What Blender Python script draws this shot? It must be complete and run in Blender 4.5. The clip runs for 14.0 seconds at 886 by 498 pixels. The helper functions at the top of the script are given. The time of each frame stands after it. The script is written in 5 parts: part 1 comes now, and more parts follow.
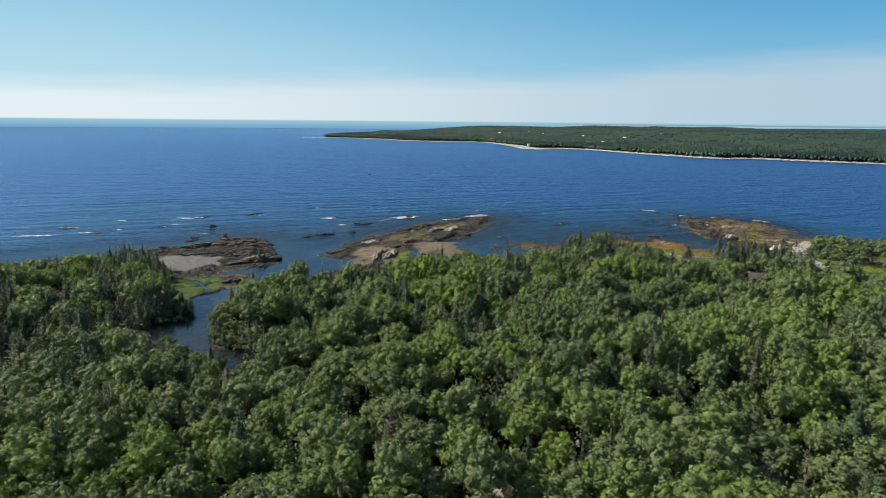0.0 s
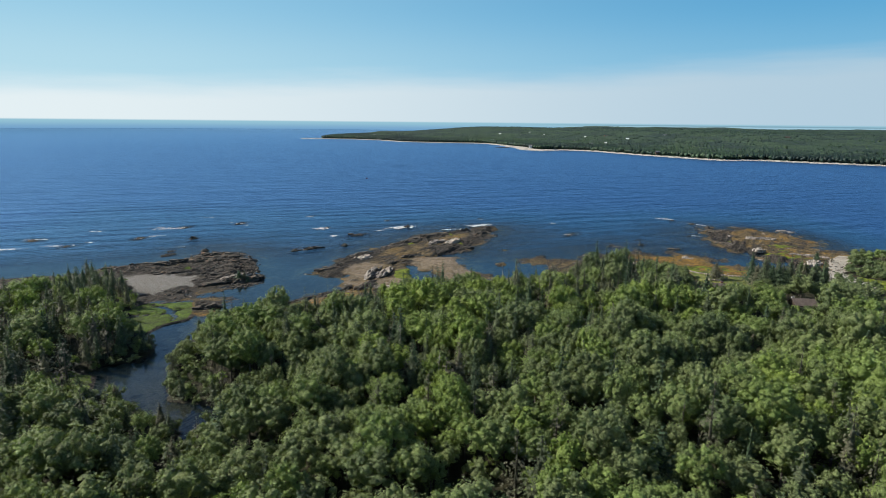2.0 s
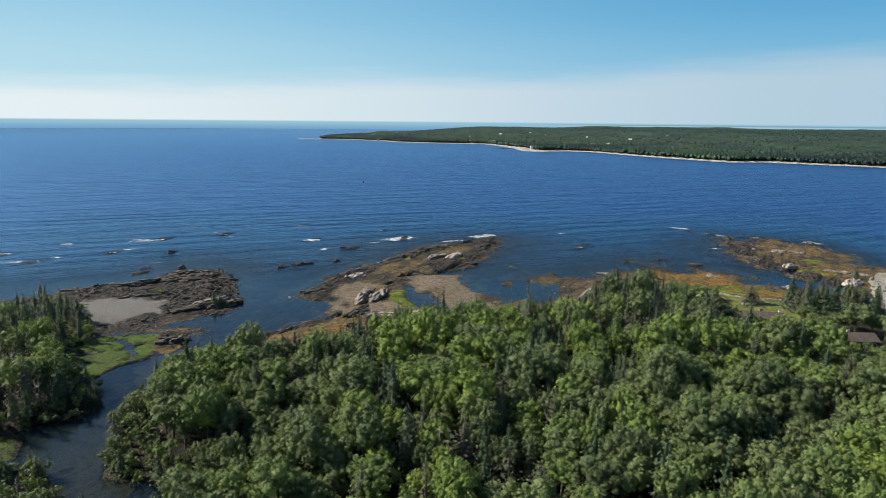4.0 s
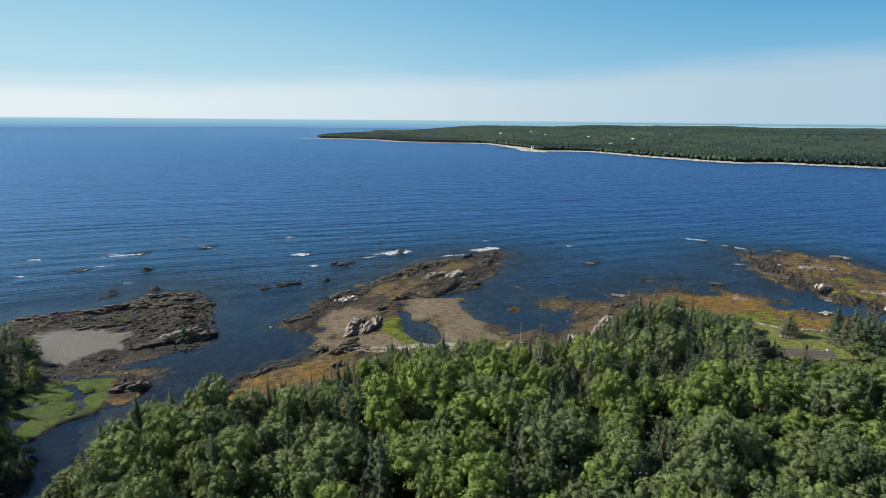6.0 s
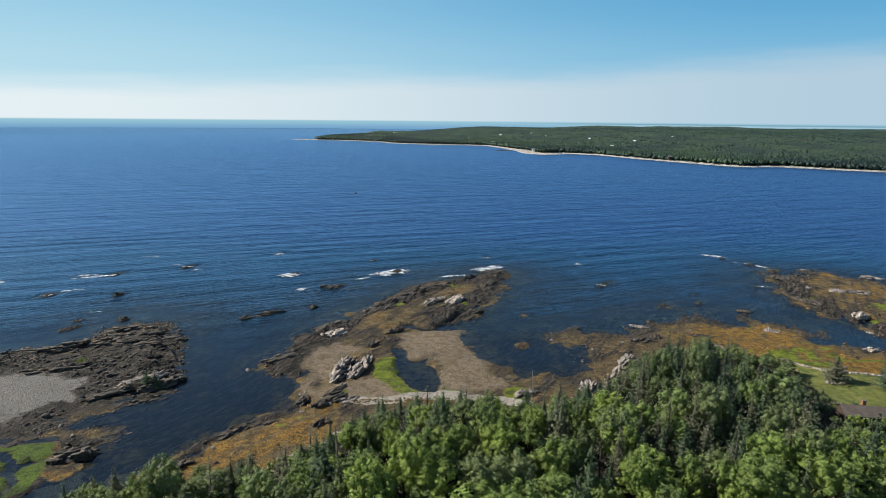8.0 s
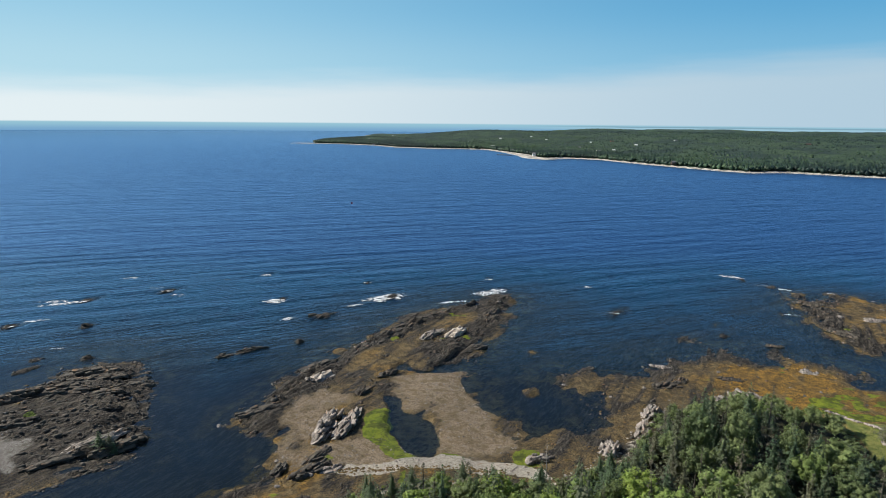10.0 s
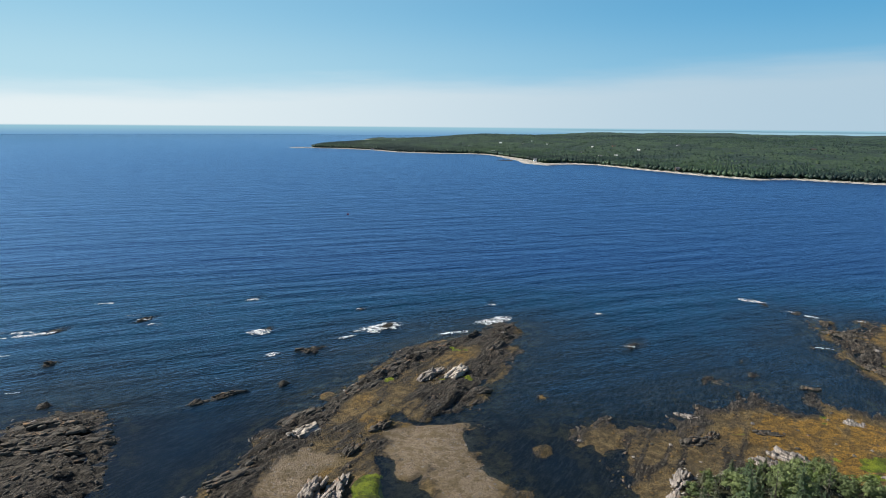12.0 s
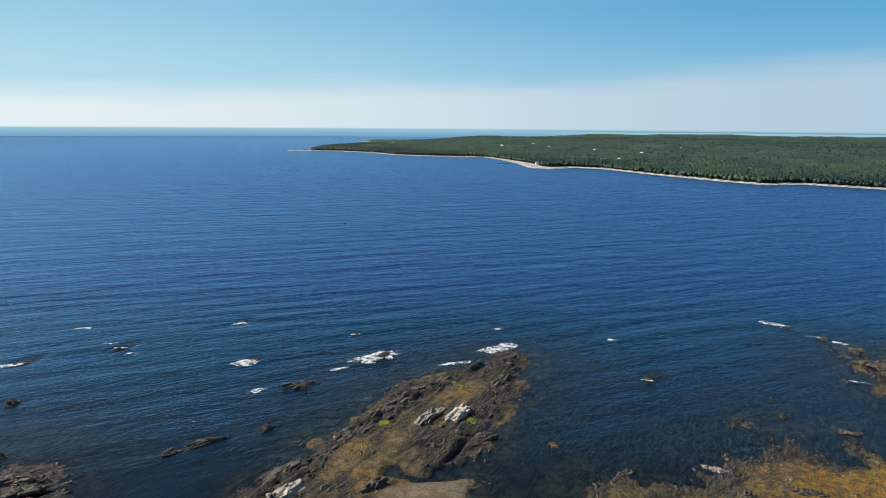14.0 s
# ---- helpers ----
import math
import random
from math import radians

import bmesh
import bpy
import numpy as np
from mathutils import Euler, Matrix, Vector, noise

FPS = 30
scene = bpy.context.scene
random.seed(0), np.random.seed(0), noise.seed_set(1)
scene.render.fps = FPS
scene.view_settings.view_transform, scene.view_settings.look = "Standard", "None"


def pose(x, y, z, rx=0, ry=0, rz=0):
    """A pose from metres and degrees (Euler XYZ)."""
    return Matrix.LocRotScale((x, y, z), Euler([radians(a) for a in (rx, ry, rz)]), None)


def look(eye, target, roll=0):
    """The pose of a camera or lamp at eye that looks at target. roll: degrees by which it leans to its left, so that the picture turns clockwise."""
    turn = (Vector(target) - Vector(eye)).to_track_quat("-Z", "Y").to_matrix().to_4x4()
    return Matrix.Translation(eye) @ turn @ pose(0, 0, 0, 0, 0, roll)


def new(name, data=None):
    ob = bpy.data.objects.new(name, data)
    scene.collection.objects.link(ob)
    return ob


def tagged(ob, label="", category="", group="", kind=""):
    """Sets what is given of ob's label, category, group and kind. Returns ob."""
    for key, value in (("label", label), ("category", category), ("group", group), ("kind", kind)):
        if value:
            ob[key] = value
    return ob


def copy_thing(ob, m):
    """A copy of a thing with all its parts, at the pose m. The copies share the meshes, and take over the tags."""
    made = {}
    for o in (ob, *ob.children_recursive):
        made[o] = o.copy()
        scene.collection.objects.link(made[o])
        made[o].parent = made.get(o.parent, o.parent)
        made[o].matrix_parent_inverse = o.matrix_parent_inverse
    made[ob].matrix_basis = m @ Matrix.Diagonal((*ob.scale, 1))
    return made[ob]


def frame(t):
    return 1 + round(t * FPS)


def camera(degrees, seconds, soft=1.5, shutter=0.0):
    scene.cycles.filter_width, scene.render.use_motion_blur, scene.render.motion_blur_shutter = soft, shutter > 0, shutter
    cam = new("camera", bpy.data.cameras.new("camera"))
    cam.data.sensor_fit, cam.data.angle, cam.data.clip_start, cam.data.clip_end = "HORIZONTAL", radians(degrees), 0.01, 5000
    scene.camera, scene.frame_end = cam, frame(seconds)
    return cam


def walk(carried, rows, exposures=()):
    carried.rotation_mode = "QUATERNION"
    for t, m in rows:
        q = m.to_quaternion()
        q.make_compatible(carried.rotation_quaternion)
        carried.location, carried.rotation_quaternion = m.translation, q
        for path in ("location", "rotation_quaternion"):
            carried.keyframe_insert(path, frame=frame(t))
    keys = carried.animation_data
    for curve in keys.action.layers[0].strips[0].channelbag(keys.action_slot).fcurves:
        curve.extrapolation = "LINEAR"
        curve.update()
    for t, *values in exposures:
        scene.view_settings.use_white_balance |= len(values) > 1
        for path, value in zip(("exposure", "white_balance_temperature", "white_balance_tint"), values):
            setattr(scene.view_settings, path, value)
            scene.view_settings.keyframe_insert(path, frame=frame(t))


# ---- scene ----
cam = camera(72.0, 14.0, 0.4)

# seconds, x, y, z, degrees below level, degrees to the left, lean
ROWS = [
    (0, 0.00, 0.00, 62.00, 11.826, 0.000, 0.530), (0.5, -0.12, 7.26, 62.31, 11.807, -0.010, 0.530),
    (1, -0.24, 14.51, 62.62, 11.796, -0.017, 0.529), (1.5, -0.36, 21.74, 62.94, 11.792, -0.021, 0.527),
    (2, -0.49, 28.97, 63.28, 11.785, -0.024, 0.524), (2.5, -0.61, 36.15, 63.65, 11.778, -0.035, 0.520),
    (3, -0.72, 43.32, 64.05, 11.772, -0.047, 0.515), (5.5, -1.03, 76.62, 67.58, 11.970, -0.105, 0.492),
    (6, -1.05, 83.06, 68.58, 11.997, -0.125, 0.486), (6.5, -1.07, 89.51, 69.62, 12.013, -0.145, 0.482),
    (7, -1.09, 95.84, 70.69, 12.020, -0.164, 0.480), (7.5, -1.10, 102.10, 71.79, 12.012, -0.181, 0.480),
    (8, -1.12, 108.28, 72.90, 11.996, -0.200, 0.482), (10.5, -1.05, 137.86, 78.88, 11.757, -0.274, 0.500),
    (11, -1.03, 143.61, 80.09, 11.692, -0.282, 0.500), (11.5, -1.01, 149.31, 81.29, 11.625, -0.285, 0.492),
    (12, -0.98, 154.88, 82.48, 11.566, -0.285, 0.480), (12.5, -0.95, 160.19, 83.65, 11.526, -0.273, 0.465),
    (13, -0.92, 165.23, 84.79, 11.504, -0.256, 0.446), (13.5, -0.88, 170.10, 85.93, 11.492, -0.236, 0.422),
    (14, -0.84, 174.89, 87.05, 11.483, -0.213, 0.399)]


def aim(x, y, z, down, left, lean):
    p, a = radians(down), radians(left)
    way = Vector((-math.sin(a) * math.cos(p), math.cos(a) * math.cos(p), -math.sin(p)))
    eye = Vector((x, y, z))
    return look(eye, eye + way * 100, lean)


walk(cam, [(r[0], aim(*r[1:])) for r in ROWS])

# ---- daylight ----
SUN_TO = Vector((-0.80, 0.20, 0.57)).normalized()
world = bpy.data.worlds.new("world")
scene.world = world
world.use_nodes = True
wn = world.node_tree
sky = wn.nodes.new("ShaderNodeTexSky")
sky.sky_type, sky.sun_disc = "NISHITA", False
sky.sun_elevation, sky.sun_rotation = math.asin(SUN_TO.z), math.atan2(SUN_TO.x, SUN_TO.y)
sky.altitude, sky.air_density, sky.dust_density, sky.ozone_density = 50, 1.0, 0.2, 2.0
wn.nodes["Background"].inputs["Strength"].default_value = 0.072
wn.links.new(sky.outputs["Color"], wn.nodes["Background"].inputs["Color"])
sun_data = bpy.data.lights.new("sun", "SUN")
sun_data.energy, sun_data.angle, sun_data.color = 5.0, radians(0.53), (1.0, 0.93, 0.82)
sun = new("sun", sun_data)
sun.matrix_world = look(SUN_TO * 300, (0, 0, 0))
scene.view_settings.exposure = 0.42


# ---- materials ----
def shader(name):
    m = bpy.data.materials.new(name)
    m.use_nodes = True
    m.node_tree.nodes.clear()
    return m, m.node_tree


def node(nt, kind, sets=None, **inputs):
    n = nt.nodes.new("ShaderNode" + kind)
    for key, value in (sets or {}).items():
        if key == "operation":
            n.operation = value
        elif key == "blend":
            n.blend_type = value
        elif key == "data":
            n.data_type = value
        elif key == "attribute":
            n.attribute_name = value
        elif key == "interpolation":
            n.interpolation_type = value
    for key, value in inputs.items():
        key = int(key[1:]) if key[0] == "i" and key[1:].isdigit() else key.replace("_", " ")
        if isinstance(value, bpy.types.NodeSocket):
            nt.links.new(value, n.inputs[key])
        else:
            n.inputs[key].default_value = value
    return n


def calc(nt, op, a, b=0.0, c=0.0):
    n = node(nt, "Math", {"operation": op}, i0=a, i1=b, i2=c)
    return n.outputs[0]


def blend(nt, fac, a, b, how="MIX"):
    n = nt.nodes.new("ShaderNodeMix")
    n.data_type, n.blend_type = "RGBA", how
    for k, v in ((0, fac), (6, a), (7, b)):
        if isinstance(v, bpy.types.NodeSocket):
            nt.links.new(v, n.inputs[k])
        else:
            n.inputs[k].default_value = (*v, 1) if isinstance(v, tuple) and len(v) == 3 else v
    return n.outputs[2]


def grain(nt, where, scale, detail=4.0, rough=0.6, stretch=None, turn=0.0):
    v = where
    if stretch:
        mp = nt.nodes.new("ShaderNodeMapping")
        mp.vector_type = "TEXTURE"
        mp.inputs["Scale"].default_value, mp.inputs["Rotation"].default_value = tuple(1 / k for k in stretch), (0, 0, turn)
        nt.links.new(where, mp.inputs["Vector"])
        v = mp.outputs[0]
    return node(nt, "TexNoise", Vector=v, Scale=scale, Detail=detail, Roughness=rough).outputs["Fac"]


def ramp(nt, v, lo, hi, a=0.0, b=1.0):
    n = node(nt, "MapRange", {"interpolation": "SMOOTHSTEP"}, i0=v, i1=lo, i2=hi, i3=a, i4=b)
    return n.outputs[0]


def finish(nt, base, rough=0.85, bump=None, depth=0.1, strength=0.8, spec=0.3):
    b = node(nt, "BsdfPrincipled", Base_Color=base, Roughness=rough)
    b.inputs["Specular IOR Level"].default_value = spec
    if bump is not None:
        bp = node(nt, "Bump", Height=bump, Distance=depth, Strength=strength)
        nt.links.new(bp.outputs[0], b.inputs["Normal"])
    out = nt.nodes.new("ShaderNodeOutputMaterial")
    nt.links.new(b.outputs[0], out.inputs[0])
    return b


def spot(nt):
    return nt.nodes.new("ShaderNodeNewGeometry").outputs["Position"]


def plain(name, colour, rough=0.8, var=0.35, scale=1.5, depth=0.03):
    m, nt = shader(name)
    at = node(nt, "TexCoord").outputs["Object"]
    g = grain(nt, at, scale)
    fine = grain(nt, at, scale * 9, 3)
    c1 = tuple(c * (1 - var) for c in colour)
    c2 = tuple(min(1, c * (1 + var)) for c in colour)
    col = blend(nt, ramp(nt, calc(nt, "ADD", calc(nt, "MULTIPLY", g, 0.7), calc(nt, "MULTIPLY", fine, 0.3)), 0.3, 0.7), c1, c2)
    finish(nt, col, rough, fine, depth)
    return m


def make_ground():
    m, nt = shader("shore_ground")
    at = spot(nt)
    za = node(nt, "Attribute", {"attribute": "zone_a"}).outputs["Color"]
    zb = node(nt, "Attribute", {"attribute": "zone_b"}).outputs["Color"]
    a = node(nt, "SeparateColor", Color=za).outputs
    b = node(nt, "SeparateColor", Color=zb).outputs
    n0 = grain(nt, at, 0.06, 3)
    n1 = grain(nt, at, 0.5, 5)
    n2 = grain(nt, at, 2.2, 5, 0.7)
    n3 = grain(nt, at, 7.0, 3, 0.7)
    strata = grain(nt, at, 1.0, 5, 0.7, (0.25, 1.15, 1.0), radians(60))
    rock = blend(nt, ramp(nt, calc(nt, "ADD", calc(nt, "MULTIPLY", strata, 0.6), calc(nt, "MULTIPLY", n2, 0.4)), 0.43, 0.72), (0.014, 0.0125, 0.011), (0.250, 0.214, 0.172))
    rock = blend(nt, ramp(nt, n2, 0.5, 0.75), rock, (0.070, 0.052, 0.030))
    bright = ramp(nt, calc(nt, "ADD", calc(nt, "MULTIPLY", a[0], 0.9), calc(nt, "MULTIPLY", n0, 0.7)), 0.92, 1.20)
    olive = blend(nt, ramp(nt, n1, 0.35, 0.65), (0.090, 0.066, 0.030), (0.300, 0.214, 0.096))
    amber = blend(nt, ramp(nt, n1, 0.35, 0.65), (0.180, 0.110, 0.026), (0.510, 0.285, 0.044))
    weed = blend(nt, bright, olive, amber)
    n4 = grain(nt, at, 3.2, 4, 0.75)
    weed = blend(nt, ramp(nt, n2, 0.51, 0.64), weed, (0.042, 0.030, 0.014))
    weed = blend(nt, calc(nt, "MULTIPLY", ramp(nt, n4, 0.49, 0.58), 0.7), weed, (0.036, 0.030, 0.018))
    weed = blend(nt, calc(nt, "MULTIPLY", ramp(nt, n3, 0.52, 0.66), 0.6), weed, blend(nt, bright, (0.24, 0.19, 0.11), (0.38, 0.21, 0.05)))
    gravel = blend(nt, ramp(nt, n3, 0.35, 0.65), (0.21, 0.160, 0.105), (0.54, 0.425, 0.300))
    gravel = blend(nt, calc(nt, "MULTIPLY", ramp(nt, n1, 0.44, 0.62), 0.8), gravel, (0.20, 0.145, 0.068))
    away = ramp(nt, node(nt, "SeparateXYZ", Vector=at).outputs[0], -92.0, -60.0)
    gravel = blend(nt, away, blend(nt, ramp(nt, n3, 0.35, 0.65), (0.20, 0.190, 0.172), (0.45, 0.43, 0.40)), gravel)
    gravel = blend(nt, calc(nt, "MULTIPLY", ramp(nt, n4, 0.50, 0.58), 0.85), gravel, (0.075, 0.055, 0.032))
    green = blend(nt, ramp(nt, n1, 0.3, 0.7), (0.110, 0.160, 0.012), (0.270, 0.325, 0.022))
    green = blend(nt, ramp(nt, n2, 0.56, 0.68), green, (0.045, 0.050, 0.018))
    green = blend(nt, away, blend(nt, ramp(nt, n2, 0.35, 0.65), (0.050, 0.095, 0.010), (0.150, 0.235, 0.020)), green)
    green = blend(nt, calc(nt, "MULTIPLY", ramp(nt, grain(nt, at, 0.28, 4, 0.7), 0.50, 0.60), 0.65), green, (0.036, 0.046, 0.012))
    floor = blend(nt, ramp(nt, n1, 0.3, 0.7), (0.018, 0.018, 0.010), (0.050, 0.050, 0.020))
    pale = blend(nt, ramp(nt, n2, 0.35, 0.65), (0.40, 0.36, 0.30), (0.68, 0.63, 0.54))
    lawn = blend(nt, ramp(nt, n1, 0.3, 0.7), (0.130, 0.180, 0.036), (0.30, 0.30, 0.085))
    w_weed = ramp(nt, calc(nt, "ADD", a[0], calc(nt, "MULTIPLY", calc(nt, "SUBTRACT", n2, 0.5), 1.3)), 0.42, 0.60)
    w_grav = ramp(nt, calc(nt, "ADD", calc(nt, "ADD", a[1], calc(nt, "MULTIPLY", calc(nt, "SUBTRACT", n1, 0.5), 1.5)), calc(nt, "MULTIPLY", calc(nt, "SUBTRACT", n4, 0.5), 1.4)), 0.42, 0.74)
    w_green = ramp(nt, calc(nt, "ADD", a[2], calc(nt, "MULTIPLY", calc(nt, "SUBTRACT", n1, 0.5), 0.7)), 0.45, 0.58)
    w_pale = ramp(nt, calc(nt, "ADD", b[1], calc(nt, "MULTIPLY", calc(nt, "SUBTRACT", n1, 0.5), 0.8)), 0.42, 0.60)
    c = blend(nt, w_weed, rock, weed)
    c = blend(nt, w_grav, c, gravel)
    c = blend(nt, w_green, c, green)
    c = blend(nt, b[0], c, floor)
    c = blend(nt, w_pale, c, pale)
    c = blend(nt, b[2], c, lawn)
    c = blend(nt, calc(nt, "MULTIPLY", ramp(nt, n0, 0.45, 0.7), 0.25), c, (0.06, 0.05, 0.03))
    h = calc(nt, "ADD", calc(nt, "MULTIPLY", n2, 1.2), calc(nt, "MULTIPLY", n3, 0.4))
    h = calc(nt, "ADD", h, calc(nt, "MULTIPLY", strata, 0.5))
    finish(nt, c, 0.8, h, 1.0, 1.0, 0.25)
    return m


def make_water():
    m, nt = shader("sea_water")
    at = spot(nt)
    depth = node(nt, "Attribute", {"attribute": "depth"}).outputs["Fac"]
    calm = node(nt, "Attribute", {"attribute": "calm"}).outputs["Fac"]
    swell = grain(nt, at, 1.0, 1, 0.5, (0.026, 0.100, 1), radians(21))
    mid = grain(nt, at, 1.0, 2, 0.5, (0.13, 0.38, 1), radians(27))
    chop = grain(nt, at, 1.0, 3, 0.6, (0.70, 1.45, 1), radians(-18))
    patch = grain(nt, at, 0.006, 3, 0.5, (1, 2.5, 1))
    kelp = grain(nt, at, 0.09, 5, 0.68, (1.0, 1.7, 1), radians(40))
    long = grain(nt, at, 1.0, 2, 0.5, (0.009, 0.040, 1), radians(19))
    h = calc(nt, "ADD", calc(nt, "MULTIPLY", swell, 1.8), calc(nt, "MULTIPLY", long, 2.4))
    h = calc(nt, "MULTIPLY", h, ramp(nt, depth, 2.0, 6.0, 0.30, 1.0))
    h = calc(nt, "ADD", h, calc(nt, "MULTIPLY", mid, 0.74))
    h = calc(nt, "ADD", h, calc(nt, "MULTIPLY", chop, 0.42))
    h = calc(nt, "MULTIPLY", h, calc(nt, "SUBTRACT", 1.0, calc(nt, "MULTIPLY", calm, 0.955)))
    deep = blend(nt, ramp(nt, patch, 0.35, 0.65), (0.0008, 0.0130, 0.066), (0.0012, 0.0170, 0.080))
    teal = blend(nt, ramp(nt, kelp, 0.46, 0.60), (0.0015, 0.0240, 0.046), (0.003, 0.012, 0.026))
    shallow = blend(nt, ramp(nt, depth, 0.8, 3.0), blend(nt, calm, (0.003, 0.014, 0.029), (0.007, 0.022, 0.043)), teal)
    shallow = blend(nt, ramp(nt, depth, 3.5, 6.8), shallow, deep)
    bp = node(nt, "Bump", Height=h, Distance=1.0, Strength=0.75)
    under = node(nt, "BsdfDiffuse", Color=shallow, Normal=bp.outputs[0])
    shine = node(nt, "BsdfGlossy", Roughness=0.30, Normal=bp.outputs[0])
    # blue of the reflected sky is strengthened by tinting the gloss colour
    shine.inputs["Color"].default_value = (0.41, 0.69, 1.0, 1)
    share = calc(nt, "MINIMUM", node(nt, "Fresnel", IOR=1.33, Normal=bp.outputs[0]).outputs[0], 0.70)
    body = node(nt, "MixShader", Fac=share, i1=under.outputs[0], i2=shine.outputs[0])
    see = node(nt, "BsdfTransparent", Color=(0.50, 0.58, 0.55, 1))
    gloss = node(nt, "BsdfGlossy", Roughness=0.06, Normal=bp.outputs[0])
    gloss.inputs["Color"].default_value = (0.75, 0.84, 0.95, 1)
    fr = node(nt, "Fresnel", IOR=1.33, Normal=bp.outputs[0])
    clear = node(nt, "MixShader", Fac=calc(nt, "MINIMUM", fr.outputs[0], 0.22), i1=see.outputs[0], i2=gloss.outputs[0])
    fade = ramp(nt, depth, 0.0, 3.9, 0.14, 1.0)
    mix = node(nt, "MixShader", Fac=fade, i1=clear.outputs[0], i2=body.outputs[0])
    out = nt.nodes.new("ShaderNodeOutputMaterial")
    nt.links.new(mix.outputs[0], out.inputs[0])
    return m


def make_leaf(name, tones, thin=0.35, gaps=0.0):
    m, nt = shader(name)
    at = node(nt, "TexCoord").outputs["Object"]
    tint = node(nt, "Attribute", {"attribute": "tint"}).outputs["Fac"]
    info = nt.nodes.new("ShaderNodeObjectInfo")
    own = calc(nt, "LESS_THAN", tint, -0.5)
    pick = calc(nt, "ADD", calc(nt, "MULTIPLY", own, info.outputs["Random"]), calc(nt, "MULTIPLY", calc(nt, "SUBTRACT", 1.0, own), tint))
    isl = nt.nodes.new("ShaderNodeNewGeometry").outputs["Random Per Island"]
    cr = nt.nodes.new("ShaderNodeValToRGB")
    nt.links.new(pick, cr.inputs[0])
    el = cr.color_ramp.elements
    el[0].position, el[0].color = 0.0, (*tones[0], 1)
    el[1].position, el[1].color = 1.0, (*tones[-1], 1)
    for i, t in enumerate(tones[1:-1]):
        e = el.new((i + 1) / (len(tones) - 1))
        e.color = (*t, 1)
    dark = blend(nt, 1.0, cr.outputs[0], (0.36, 0.38, 0.36), "MULTIPLY")
    soft = grain(nt, at, 2.4, 4, 0.7)
    mottle = calc(nt, "ADD", calc(nt, "MULTIPLY", isl, 0.55), calc(nt, "MULTIPLY", ramp(nt, soft, 0.36, 0.64), 0.45))
    col = blend(nt, mottle, dark, blend(nt, 1.0, cr.outputs[0], (1.36, 1.42, 1.38), "MULTIPLY"))
    n = grain(nt, at, 8.0, 2)
    d = node(nt, "BsdfPrincipled", Base_Color=col, Roughness=0.48)
    d.inputs["Specular IOR Level"].default_value = 0.22
    nt.links.new(node(nt, "Bump", Height=n, Distance=0.25, Strength=0.9).outputs[0], d.inputs["Normal"])
    t = node(nt, "BsdfTranslucent", Color=blend(nt, 1.0, col, (1.25, 1.35, 0.55), "MULTIPLY"))
    mix = node(nt, "MixShader", Fac=thin, i1=d.outputs[0], i2=t.outputs[0])
    if gaps:
        hole = calc(nt, "GREATER_THAN", grain(nt, at, 8.5, 2, 0.6), gaps)
        mix = node(nt, "MixShader", Fac=hole, i1=mix.outputs[0], i2=nt.nodes.new("ShaderNodeBsdfTransparent").outputs[0])
    out = nt.nodes.new("ShaderNodeOutputMaterial")
    nt.links.new(mix.outputs[0], out.inputs[0])
    return m


def make_stone(name, dark, light, turn=62, scale=1.0):
    m, nt = shader(name)
    at = spot(nt)
    s = grain(nt, at, scale, 5, 0.7, (0.25, 1.6, 0.9), radians(turn))
    n = grain(nt, at, 3.5 * scale, 5, 0.7)
    lichen = grain(nt, at, 0.5 * scale, 3)
    c = blend(nt, ramp(nt, s, 0.32, 0.66), dark, light)
    c = blend(nt, calc(nt, "MULTIPLY", ramp(nt, n, 0.5, 0.7), 0.6), c, tuple(x * 0.45 for x in light))
    c = blend(nt, calc(nt, "MULTIPLY", ramp(nt, lichen, 0.56, 0.7), 0.6), c, (0.30, 0.18, 0.10))
    finish(nt, c, 0.82, calc(nt, "ADD", s, n), 0.18, 0.9)
    return m


def make_headland():
    m, nt = shader("headland_cover")
    at = spot(nt)
    wooded_ = node(nt, "Attribute", {"attribute": "wooded"}).outputs["Fac"]
    fine = grain(nt, at, 0.20, 4, 0.7)
    wide_ = grain(nt, at, 0.012, 4, 0.6)
    beach = blend(nt, ramp(nt, grain(nt, at, 0.12, 3), 0.4, 0.6), (0.26, 0.24, 0.21), (0.50, 0.47, 0.42))
    wood = blend(nt, ramp(nt, fine, 0.36, 0.62), (0.016, 0.032, 0.024), (0.056, 0.096, 0.044))
    wood = blend(nt, calc(nt, "MULTIPLY", ramp(nt, wide_, 0.44, 0.58), 0.8), wood, (0.016, 0.032, 0.030))
    c = blend(nt, ramp(nt, wooded_, 0.30, 0.60), beach, wood)
    finish(nt, c, 0.85, fine, 3.0, 0.8)
    return m


